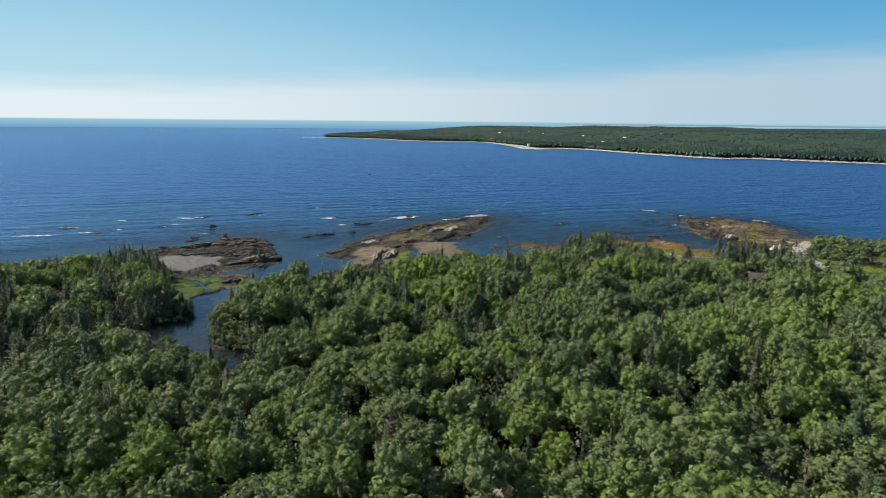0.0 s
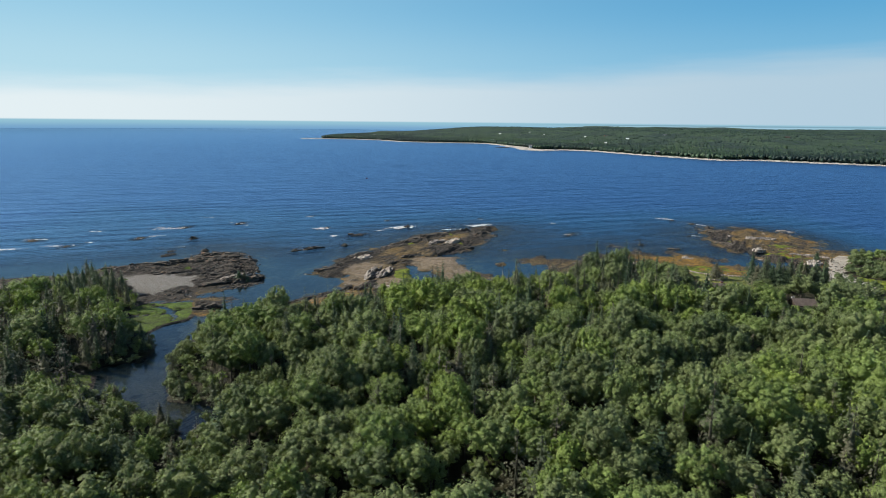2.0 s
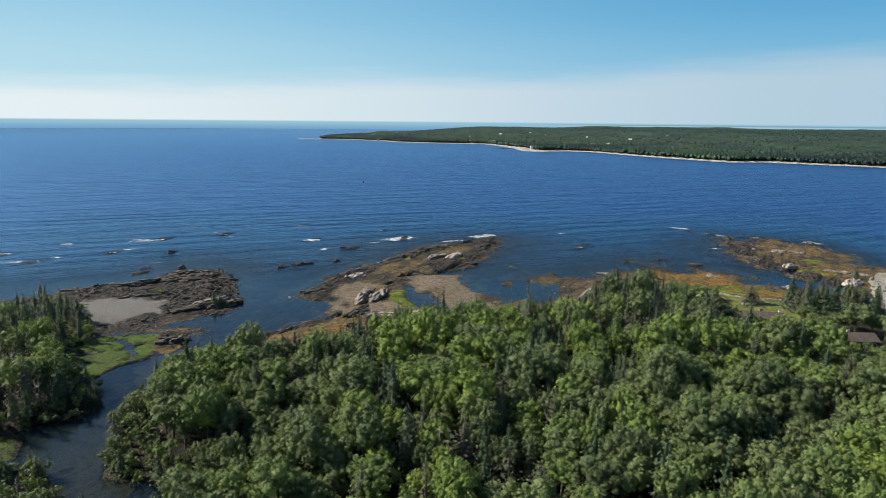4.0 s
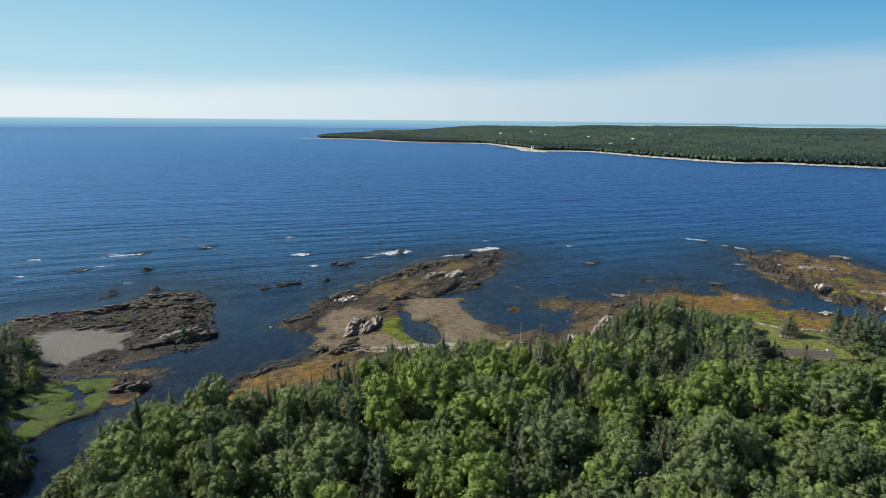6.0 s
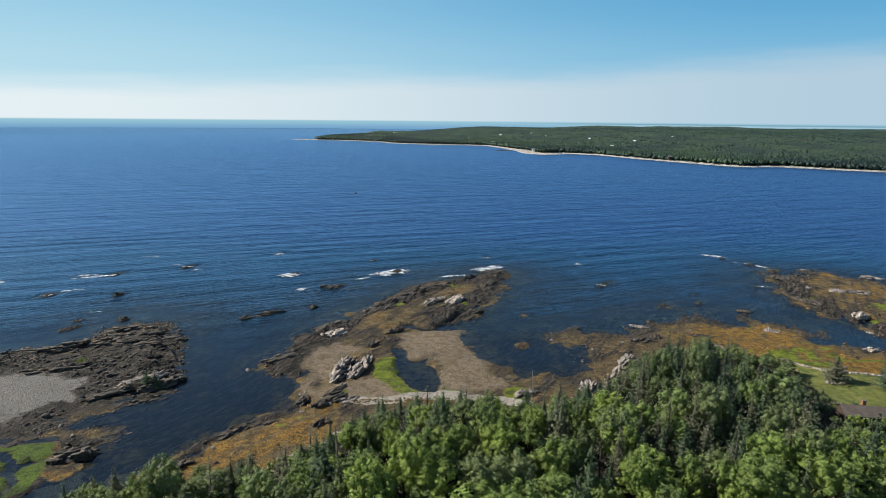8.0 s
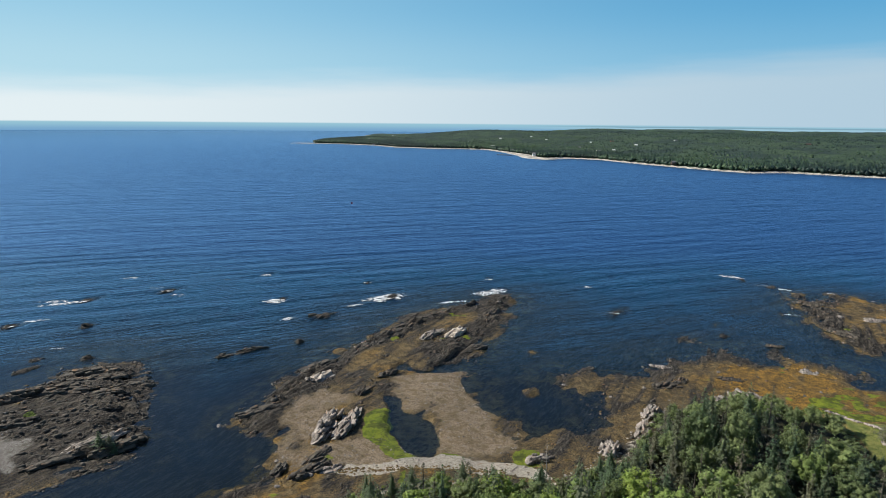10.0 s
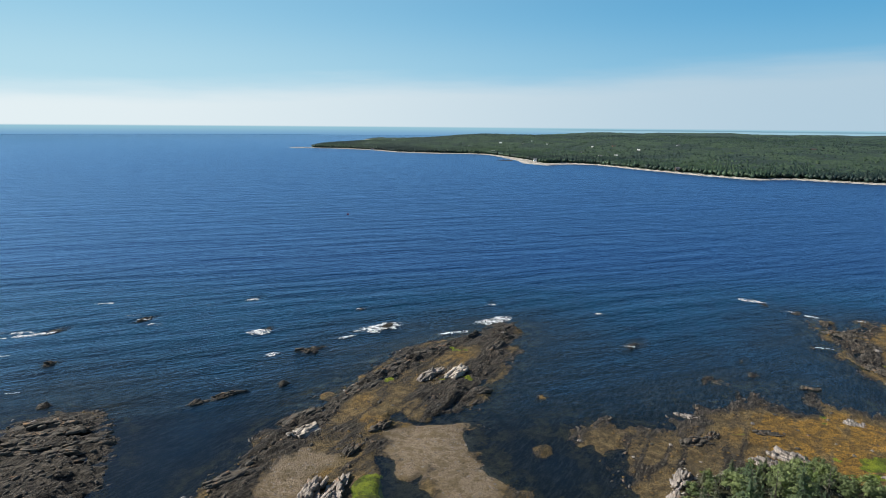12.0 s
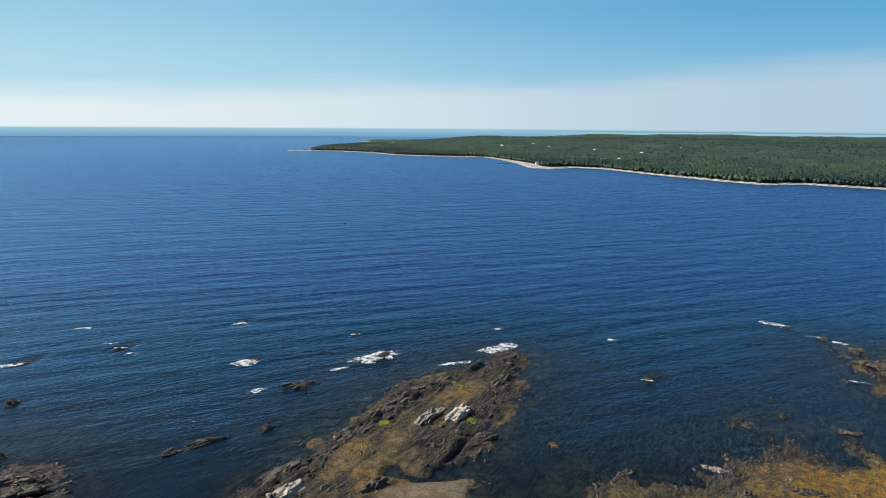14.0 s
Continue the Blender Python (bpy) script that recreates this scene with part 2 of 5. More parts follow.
def make_backdrop():
    # glowing ring: far sea up to the skyline, bright haze bank painted over it
    m, nt = shader("glowing_far_haze")
    xyz = node(nt, "SeparateXYZ", Vector=spot(nt)).outputs
    at = spot(nt)
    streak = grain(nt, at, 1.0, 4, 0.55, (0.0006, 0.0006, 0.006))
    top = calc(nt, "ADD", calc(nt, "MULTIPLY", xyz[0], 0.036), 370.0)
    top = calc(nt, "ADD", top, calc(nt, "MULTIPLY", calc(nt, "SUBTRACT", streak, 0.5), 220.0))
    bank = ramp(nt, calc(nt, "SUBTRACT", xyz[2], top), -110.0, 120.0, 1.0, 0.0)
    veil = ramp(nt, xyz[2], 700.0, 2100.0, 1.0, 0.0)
    # haze and sky glow are painted brighter towards the west
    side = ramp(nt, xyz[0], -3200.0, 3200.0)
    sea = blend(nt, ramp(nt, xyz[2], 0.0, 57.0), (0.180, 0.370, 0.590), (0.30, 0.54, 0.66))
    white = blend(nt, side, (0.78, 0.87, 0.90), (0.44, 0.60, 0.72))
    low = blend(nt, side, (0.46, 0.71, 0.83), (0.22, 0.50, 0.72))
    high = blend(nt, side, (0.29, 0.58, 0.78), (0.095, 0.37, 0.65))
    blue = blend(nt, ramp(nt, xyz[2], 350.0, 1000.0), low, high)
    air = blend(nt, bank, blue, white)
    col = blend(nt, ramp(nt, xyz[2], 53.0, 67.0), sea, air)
    # low far coast painted under the eastern skyline, with pale glowing water before it
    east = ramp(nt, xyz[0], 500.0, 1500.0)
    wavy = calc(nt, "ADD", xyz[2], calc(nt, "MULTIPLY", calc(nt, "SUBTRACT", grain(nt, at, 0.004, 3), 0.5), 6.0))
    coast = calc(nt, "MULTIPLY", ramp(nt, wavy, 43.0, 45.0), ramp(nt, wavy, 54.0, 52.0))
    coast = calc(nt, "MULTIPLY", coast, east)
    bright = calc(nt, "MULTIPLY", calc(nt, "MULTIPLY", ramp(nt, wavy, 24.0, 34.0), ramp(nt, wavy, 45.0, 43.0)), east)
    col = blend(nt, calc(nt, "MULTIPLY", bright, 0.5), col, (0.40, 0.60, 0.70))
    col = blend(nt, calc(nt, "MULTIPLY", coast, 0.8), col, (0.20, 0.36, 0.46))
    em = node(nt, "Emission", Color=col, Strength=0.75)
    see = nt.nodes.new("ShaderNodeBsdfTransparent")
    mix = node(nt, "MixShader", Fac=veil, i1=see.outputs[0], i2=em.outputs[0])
    out = nt.nodes.new("ShaderNodeOutputMaterial")
    nt.links.new(mix.outputs[0], out.inputs[0])
    return m


GROUND, WATER, HAZE, HEADLAND = make_ground(), make_water(), make_backdrop(), make_headland()
LEAF = make_leaf("broad_leaves", [(0.126, 0.166, 0.072), (0.180, 0.218, 0.097), (0.220, 0.262, 0.112), (0.203, 0.268, 0.085), (0.231, 0.302, 0.077), (0.263, 0.334, 0.076), (0.161, 0.216, 0.083)], 0.17, 0.56)
NEEDLE = make_leaf("spruce_needles", [(0.068, 0.104, 0.060), (0.094, 0.136, 0.074), (0.124, 0.146, 0.084), (0.165, 0.150, 0.108)], 0.16, 0.58)
PALENEEDLE = make_leaf("half_dead_needles", [(0.150, 0.135, 0.098), (0.190, 0.165, 0.125), (0.125, 0.125, 0.085), (0.215, 0.190, 0.150)], 0.10, 0.52)
BARK = plain("grey_bark", (0.11, 0.095, 0.08), 0.9, 0.5, 2.0)
DEADWOOD = plain("bleached_wood", (0.33, 0.30, 0.26), 0.85, 0.3, 2.0)
GREYROCK = make_stone("grey_granite", (0.055, 0.050, 0.046), (0.41, 0.365, 0.325))
WHITEROCK = make_stone("pale_granite", (0.16, 0.14, 0.12), (0.60, 0.54, 0.47))
DARKROCK = make_stone("dark_wet_rock", (0.018, 0.017, 0.015), (0.130, 0.116, 0.096))
WEEDLUMP = make_stone("rockweed", (0.060, 0.044, 0.018), (0.22, 0.140, 0.045), 10, 1.6)
FOAM, _nt = shader("sea_foam")
_at = spot(_nt)
_thick = ramp(_nt, calc(_nt, "ADD", calc(_nt, "MULTIPLY", grain(_nt, _at, 0.5, 5, 0.7), 0.6), calc(_nt, "MULTIPLY", grain(_nt, _at, 2.6, 4, 0.7), 0.4)), 0.41, 0.60)
_white = node(_nt, "BsdfDiffuse", Color=(0.80, 0.84, 0.85, 1))
_mix = node(_nt, "MixShader", Fac=_thick, i1=_nt.nodes.new("ShaderNodeBsdfTransparent").outputs[0], i2=_white.outputs[0])
_nt.links.new(_mix.outputs[0], _nt.nodes.new("ShaderNodeOutputMaterial").inputs[0])
# distance haze is mixed into these far leaf colours as a blue cast
FARWOOD = make_leaf("haze_tinted_woods", [(0.016, 0.030, 0.028), (0.024, 0.044, 0.036), (0.040, 0.072, 0.042), (0.062, 0.098, 0.050)], 0.1)
ROOFBROWN = plain("brown_shingle_roof", (0.110, 0.090, 0.080), 0.9, 0.25, 0.8)
ROOFGREY = plain("grey_shingle_roof", (0.16, 0.16, 0.17), 0.9, 0.25, 0.8)
CLAD = plain("dark_wood_cladding", (0.055, 0.040, 0.030), 0.85, 0.3, 1.2)
WHITEWALL = plain("white_painted_boards", (0.72, 0.72, 0.70), 0.7, 0.08, 0.6)
REDWALL = plain("red_painted_boards", (0.32, 0.12, 0.08), 0.75, 0.15, 0.6)
BRICK = plain("red_brick", (0.30, 0.13, 0.09), 0.9, 0.3, 3.0)
PANE, _nt = shader("window_glass")
finish(_nt, (0.02, 0.025, 0.03, 1), 0.08, spec=0.6)
BUOY = plain("red_buoy_paint", (0.45, 0.05, 0.04), 0.5, 0.1, 2.0)


# ---- numbers of the plan ----
def lattice(ix, iy, seed):
    h = (ix.astype(np.int64) * 374761393 + iy.astype(np.int64) * 668265263 + seed * 974634599) & 0xFFFFFFFF
    h = ((h ^ (h >> 13)) * 1274126177) & 0xFFFFFFFF
    return ((h ^ (h >> 16)) & 0xFFFFFF) / float(0xFFFFFF)


def value_noise(x, y, seed=0):
    fx, fy = np.floor(x), np.floor(y)
    u, v = x - fx, y - fy
    u, v = u * u * (3 - 2 * u), v * v * (3 - 2 * v)
    a, b = lattice(fx, fy, seed), lattice(fx + 1, fy, seed)
    c, d = lattice(fx, fy + 1, seed), lattice(fx + 1, fy + 1, seed)
    return (a * (1 - u) + b * u) * (1 - v) + (c * (1 - u) + d * u) * v


def cloudy(x, y, size, seed=0, octaves=4, gain=0.5):
    total, amp, norm = 0.0, 1.0, 0.0
    for k in range(octaves):
        total = total + amp * value_noise(x / size * 2 ** k, y / size * 2 ** k, seed + 17 * k)
        norm += amp
        amp *= gain
    return total / norm


def ridged(x, y, size, seed=0, octaves=4):
    total, amp, norm = 0.0, 1.0, 0.0
    for k in range(octaves):
        total = total + amp * (1 - np.abs(2 * value_noise(x / size * 2 ** k, y / size * 2 ** k, seed + 31 * k) - 1))
        norm += amp
        amp *= 0.55
    return total / norm


def smooth(v, lo, hi):
    t = np.clip((v - lo) / (hi - lo), 0, 1)
    return t * t * (3 - 2 * t)


def inside(poly, x, y):
    """Signed distance to an outline, positive inside."""
    best = np.full(x.shape, 1e9)
    odd = np.zeros(x.shape, bool)
    n = len(poly)
    for i in range(n):
        ax, ay = poly[i]
        bx, by = poly[(i + 1) % n]
        ex, ey = bx - ax, by - ay
        t = np.clip(((x - ax) * ex + (y - ay) * ey) / (ex * ex + ey * ey + 1e-9), 0, 1)
        best = np.minimum(best, (x - ax - t * ex) ** 2 + (y - ay - t * ey) ** 2)
        if ay != by:
            odd ^= ((ay > y) != (by > y)) & (x < (y - ay) / (by - ay) * ex + ax)
    d = np.sqrt(best)
    return np.where(odd, d, -d)


# wooded land, with the creek that runs into it
LAND_WEST = [(-300, -80), (-300, 205), (-230, 212), (-195, 222), (-175, 232), (-158, 238), (-148, 246), (-140, 255), (-132, 260),
             (-125, 258), (-115, 246), (-108, 236), (-103, 228), (-101, 218), (-94, 205), (-88, 200), (-82, 194), (-79, 187), (-80, 181),
             (-88, 178), (-92, 170), (-84, 163), (-74, 160), (-66, 153), (-60, 150), (-54, 146), (-52, 141), (-52, -80)]
LAND_EAST = [(-53, -80), (-53, 140), (-50, 144), (-50, 157), (-63, 159), (-66, 166), (-72, 178), (-74, 188), (-75, 199), (-73, 208), (-66, 214),
             (-58, 217), (-48, 220), (-38, 224), (-30, 231), (-22, 242), (-10, 249), (4, 251), (16, 250), (30, 254), (43, 262),
             (52, 276), (58, 285), (70, 288), (84, 292), (96, 288), (106, 283), (112, 277), (126, 272), (140, 276), (152, 279), (168, 282),
             (178, 300), (192, 318), (204, 324), (234, 312), (300, 290), (300, -80)]
# rock and weed flats that the low tide lays bare
FLAT_MID = [(-61, 224), (-57, 236), (-49, 248), (-42, 255), (-38, 266), (-41, 273), (-54, 278), (-55, 284), (-49, 299), (-42, 319),
            (-33, 336), (-25, 347), (-15, 364), (0, 380), (14, 392), (31, 399), (30, 387), (26, 370), (18.5, 346), (10, 329), (6, 324), (10, 316),
            (11, 302), (13, 292), (19, 280), (18, 274), (37, 275), (60, 262), (40, 240), (-34, 215), (-58, 212)]
FLAT_EAST = [(37, 270), (41, 284), (41, 298), (33, 306), (31, 312), (45, 318), (60, 314), (67, 320), (73, 328), (90, 330), (98, 340), (104, 338),
             (106, 326), (116, 340), (122, 330), (130, 323), (134, 314), (130, 303), (137, 299), (150, 288), (160, 278), (120, 262), (60, 262)]
POINT_WEST = [(-200, 235), (-176, 262), (-158, 270), (-150, 276), (-142, 286), (-128, 294), (-119, 304), (-117, 312), (-112, 317), (-102, 316), (-95, 310), (-87, 302), (-84, 292),
              (-80, 282), (-75, 271), (-75, 264), (-80, 255), (-91, 248), (-95, 239), (-108, 235), (-125, 240)]
POINT_EAST = [(163, 410), (170, 396), (182, 405), (192, 396), (204, 384), (209, 361), (199, 340), (204, 326), (190, 296), (170, 274), (156, 279),
              (159, 302), (152, 318), (147, 338), (147, 360), (155, 388)]
MARSH = [(-104, 232), (-96, 234), (-89, 236), (-84, 227), (-83, 217), (-87, 209), (-88, 203), (-97, 205), (-106, 218)]
MARSH_ROCKS = [(-91, 239), (-84, 239), (-77, 237), (-75, 231), (-77, 226), (-80, 223), (-86, 223), (-87, 232)]
BAR_WEST = [(-128, 264), (-121, 271), (-110, 272), (-100, 266), (-97, 255), (-100, 247), (-105, 240), (-114, 243)]
BAR_MID = [(-16, 309), (-5, 311), (3, 313), (10, 312), (11, 302), (9.5, 295), (11, 288), (14, 284), (17, 278), (20, 274), (18, 267),
           (13, 260), (-2.5, 260), (-1.3, 274), (-5.6, 279.5), (-4.8, 290), (-8, 285), (-11.5, 286.5), (-12.5, 297)]
BAR_LOW = [(-24, 271), (-16, 272), (-8, 264), (0, 261), (0, 257), (-22, 256), (-32, 258), (-34, 268)]
BAR_NEAR = [(-43, 284), (-39, 293), (-34, 297), (-28, 293), (-31, 281), (-30, 261), (-37, 261), (-39, 274)]
POOL = [(-18, 297), (-12.5, 294), (-11.5, 286.6), (-8.4, 284), (-5.5, 288), (-5.9, 280.8), (-1.3, 274.6), (-2.2, 261.8), (-6.7, 263.5),
        (-10.9, 268), (-14.2, 273), (-15.0, 278.5), (-14.7, 284.3)]
GUT = [(-18, 322), (-11, 319), (-3.7, 315), (6.2, 320.4), (25, 321), (25, 304), (11, 312), (-5.3, 310.5), (-12.3, 312), (-16.6, 318)]
ALGAE = [(-19.3, 287), (-15, 288), (-13.8, 279.4), (-14.2, 273), (-11.5, 267.6), (-6.8, 263.2), (-4, 261.6), (2, 262.2), (4.5, 260.5), (4.1, 258.4),
         (-6.5, 258.4), (-10.5, 260.8), (-14.0, 264.8), (-20.8, 269.6), (-21.4, 279.3)]
TURF = [(93, 293), (100, 296), (106, 294), (118, 297), (127, 295), (126, 288), (142, 286), (132, 276), (115, 278), (104, 279), (94, 283)]
LAWN = [(104, 284), (110, 279), (117, 277), (126, 273), (134, 272), (122, 248), (104, 248), (101, 262)]
SANDS = [(152, 270), (163, 280), (177, 302), (193, 322), (198, 320), (184, 298), (172, 280), (170, 262), (158, 243), (150, 244), (153, 262)]
REEDS = [(172, 276), (180, 264), (190, 247), (178, 232), (164, 239), (166, 256)]
MEADOW = [(-103, 171), (-93, 174), (-87, 172), (-84, 165), (-95, 161)]
STORM = [(-26, 254), (-22, 258), (-12, 262), (0, 262), (12, 259), (24, 258), (24, 254), (10, 254), (-2, 257), (-12, 257), (-20, 253)]
ROAD = [(6.6, -60), (6.6, 60), (6.9, 90), (6.0, 107), (8.8, 108), (9.8, 90), (9.4, 60), (9.4, -60)]
HOMES = [(101, 240), (118, 221)]
# x, y, half-length along the strike, half-width, crest height
REEFS = [(-133, 320, 6, 3, 0.6), (-118, 322, 4, 3, 0.8), (-75, 325, 5, 2.5, 0.25), (-68, 331, 7, 2.5, 0.1), (-52, 340, 4, 3, 0.4), (-71, 393, 3, 2, 0.5), (-48, 369, 9, 3.5, 0.5),
         (-23, 397, 6, 4, 0.8), (23, 432, 4, 3, 0.7), (30, 393, 6, 5, 1.0), (25.5, 299, 6.5, 5, 0.45), (31, 331, 6, 4, -0.05), (73, 376, 12, 5, -0.15),
         (160, 418, 8, 4, 0.6), (152, 432, 10, 3, 0.1), (105, 349, 7, 4, -0.25), (88, 345, 9, 4, -0.2), (-89, 436, 5, 4, 0.6), (-155, 389, 7, 3, 0.1),
         (-127, 404, 7, 3, 0.1), (-37, 421, 4, 2, 0.4), (-136, 354, 4, 4, 0.8), (142, 375, 7, 4, -0.1), (-131, 313, 8, 3, 0.3), (108, 361, 6, 3, 0.0),
         (-190, 330, 9, 4, 0.5), (-215, 345, 8, 4, 0.5), (-165, 352, 6, 3, 0.4)]
COS, SIN = math.cos(radians(60)), math.sin(radians(60))


def terrain(x, y):
    """Height of the ground, and the kinds of cover on it."""
    wx = x + 5.0 * (cloudy(x, y, 13, 3) - 0.5) + 2.4 * (cloudy(x, y, 3.6, 5) - 0.5)
    wy = y + 5.0 * (cloudy(x, y, 13, 4) - 0.5) + 2.4 * (cloudy(x, y, 3.6, 6) - 0.5)
    land = np.maximum(inside(LAND_WEST, wx, wy), inside(LAND_EAST, wx, wy))
    land = np.where((y < 138) & (np.abs(x) < 280), np.maximum(land, np.clip(138 - y, 0, 40)), land)
    mid, east = inside(FLAT_MID, wx, wy), inside(FLAT_EAST, wx, wy)
    west, point = inside(POINT_WEST, wx, wy), inside(POINT_EAST, wx, wy)
    mrock = inside(MARSH_ROCKS, wx, wy)
    flat = np.maximum.reduce([mid, east, west, point, mrock])
    marsh = inside(MARSH, wx, wy)
    cw, sw = np.where(x < -64, 0.92, COS), np.where(x < -64, 0.39, SIN)
    u, v = x * cw + y * sw, -x * sw + y * cw
    bed = ridged(u / 4.5, v, 4.2, 11, 4)
    bed2 = ridged(u / 3.0, v, 1.7, 12, 3)
    lump = cloudy(x, y, 2.4, 14, 3)
    bars = np.maximum.reduce([inside(BAR_WEST, wx, wy), inside(BAR_MID, wx, wy), inside(BAR_LOW, wx, wy), inside(BAR_NEAR, wx, wy)])
    bar = smooth(bars + 10 * (cloudy(x, y, 7, 27, 3) - 0.5), -4.5, 4.5)
    # bare rock on the seaward rims and in the west, weed on the inner and eastern flats
    rim = smooth(flat, 0, 3) * (1 - smooth(flat, 6, 14))
    rocky = np.clip(0.10 + 0.62 * rim * (x < 60) + 1.1 * (cloudy(x, y, 15, 21) - 0.5), 0, 1)
    rocky = np.where(west > -2, np.clip(rocky + 0.20 + 0.5 * (cloudy(x * 0.55 + y * 0.2, y * 1.6, 9, 26) - 0.5), 0, 1), rocky)
    rocky = np.where(east > np.maximum(mid, point), np.clip(0.05 + 0.36 * rim * smooth(y, 300, 316) * smooth(x, 60, 72) + 0.5 * (cloudy(x, y, 10, 24) - 0.5), 0, 1), rocky)
    rocky = np.where(point > np.maximum(mid, east), np.clip(0.10 + 0.85 * rim * smooth(178 - x, -12, 6) + 1.0 * (cloudy(x, y, 9, 23) - 0.5), 0, 1), rocky)
    rocky = np.where((x < -26) & (y < 270) & (mid > west), np.clip(0.75 * rim * smooth(7 - flat, 0, 4) + 0.8 * (cloudy(x, y, 8, 25) - 0.52), 0, 1), rocky)
    rocky = np.where((west > -2) & (y < 252 + 0.5 * (x + 100)) & (x < -84), rocky * 0.3, rocky)
    rocky = np.where((x > 12) & (x < 62) & (y < 288), rocky * 0.3, rocky)
    rocky = rocky * (1 - bar)
    z = -0.40 - 0.040 * np.maximum(0, -np.maximum(flat, land)) + 0.9 * (cloudy(x, y, 16, 8) - 0.62)
    z = np.maximum(z, -7 + 1.5 * cloudy(x, y, 60, 9))
    weed = np.full(x.shape, 0.62)
    tide = -0.12 + 0.75 * smooth(flat, 0, 13) + 0.9 * (cloudy(x, y, 9, 18, 3) - 0.45) + rocky * (3.0 * (bed - 0.58) + 2.2 * (bed2 - 0.5)) + 0.45 * (lump - 0.5) * (1 - bar)
    tide = tide - 0.32 * smooth(y, 298, 326) * (east > np.maximum(mid, point))
    tide = np.where(west > -1, tide + 0.5 * smooth(west, 3, 14), tide)
    z = z + (tide - z) * smooth(flat, -13.0, 2.0)
    for rx, ry, ra, rb, top in REEFS:
        du, dv = (x - rx) * COS + (y - ry) * SIN, -(x - rx) * SIN + (y - ry) * COS
        du, dv = du + 3 * (lump - 0.5), dv + 3 * (bed - 0.5)
        r = np.sqrt((du / ra) ** 2 + (dv / rb) ** 2)
        k = 1 - smooth(r, 0.15, 1.5)
        z = np.maximum(z, -3.2 + k * (3.2 + top) + k * 2.0 * (bed - 0.58) + k * 1.1 * (bed2 - 0.55) + k * 0.7 * (lump - 0.5))
    z = np.maximum(z, np.where(bars > -22, -0.30 - 0.045 * np.maximum(0, -bars) + 0.5 * (cloudy(x, y, 8, 29, 3) - 0.5) - 3 * (x < -60), -9))
    pool = np.maximum(inside(POOL, wx, wy), inside(GUT, wx, wy) + 5.0 * (cloudy(x, y, 5, 28, 3) - 0.62))
    z = z + (-0.45 + 0.25 * (lump - 0.5) - z) * smooth(pool, -1.2, 0.8)
    for sx, sy, sl, sw in ((-116, 290, 9, 1.5), (-106, 276, 7, 1.4), (-98, 296, 6, 1.0)):
        du, dv = (x - sx) * 0.82 + (y - sy) * 0.57, -(x - sx) * 0.57 + (y - sy) * 0.82
        z = z - (z + 0.35) * (1 - smooth(np.hypot(du / sl, (dv + 1.5 * (lump - 0.5)) / sw), 0.5, 1.3))
    z = np.where((marsh > -3), z + (0.55 + 0.2 * (lump - 0.5) - z) * smooth(marsh, -1.5, 0.4), z)
    marshpool = smooth(ridged(x, y, 7, 41, 3), 0.73, 0.79) * smooth(marsh, 0.5, 2.0)
    z = z - 0.9 * marshpool
    hill = 1.1 + 3.2 * smooth(land, 0, 70) + 1.6 * (cloudy(x, y, 40, 15) - 0.5) + 0.5 * (lump - 0.5)
    hill = np.where(land > 0, hill, -9)
    z = np.maximum(z, np.where(land > -4, z + (hill - z) * smooth(land, -0.5, 3.5), z))
    low = np.maximum.reduce([inside(LAWN, x, y), inside(TURF, wx, wy), inside(SANDS, wx, wy), inside(REEDS, x, y), inside(MEADOW, x, y)])
    level = np.where(x < 0, 0.8, np.where(y < 285, 2.0, 1.0)) - 0.55 * smooth(inside(TURF, wx, wy), -2, 3)
    z = z + (level + 0.2 * (lump - 0.5) - z) * smooth(low, -2.5, 2.5)
    road = smooth(inside(ROAD, x, y), -0.8, 0.3)
    # covers
    orange = np.where((east > -2) | ((mid > -2) & (x < -26) & (y < 272)), 0.79, 0.58)
    orange = np.where((mrock > -3) | ((land > -5) & (x < -45) & (x > -95)), 0.82, orange)
    orange = np.where((east > -2), 0.49 + 0.35 * smooth(east, 3, 11) * smooth(x, 66, 92), orange)
    orange = np.where(point > np.maximum(mid, east), 0.72, orange)
    weed = np.clip(orange + 0.15 - 0.75 * rocky - 0.25 * smooth(bed, 0.62, 0.8), 0, 1)
    weed = np.where(west > -1, weed * 0.75, weed)
    weed = np.where((flat < -2) & (np.abs(x - 25) > 12), np.minimum(weed, 0.34), weed)
    weed = np.where(z < -0.3, 0.16 + 0.46 * smooth(cloudy(x, y, 7, 55, 4), 0.46, 0.60) * smooth(flat, -22, -4), weed)
    grav = np.where(z > -0.35, bar, np.maximum(0.25 * bar, 0.62 * smooth(bars, -14, 0)))
    grav = np.where((x < -56) & (y < 224) & (z < -0.1), np.maximum(grav, 0.9 * smooth(cloudy(x, y, 12, 44), 0.28, 0.42)), grav)
    green = np.maximum.reduce([smooth(inside(ALGAE, wx, wy), -1, 1), 1.0 * smooth(marsh, -0.6, 1.0) * (1 - marshpool),
                               smooth(inside(TURF, wx, wy), -1.5, 1.5) * 0.74 * (1 - 0.8 * smooth(ridged(x / 1.8, y, 5, 52, 3), 0.60, 0.70)), 0.62 * smooth(cloudy(x, y, 9, 51), 0.70, 0.76) * smooth(flat, 4, 8),
                               smooth(inside(REEDS, x, y), -1, 1), smooth(inside(MEADOW, wx, wy), -1, 1), 0.40 * smooth(inside(SANDS, wx, wy), -1, 1) * (y < 282)])
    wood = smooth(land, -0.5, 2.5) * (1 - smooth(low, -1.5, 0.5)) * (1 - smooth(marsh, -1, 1))
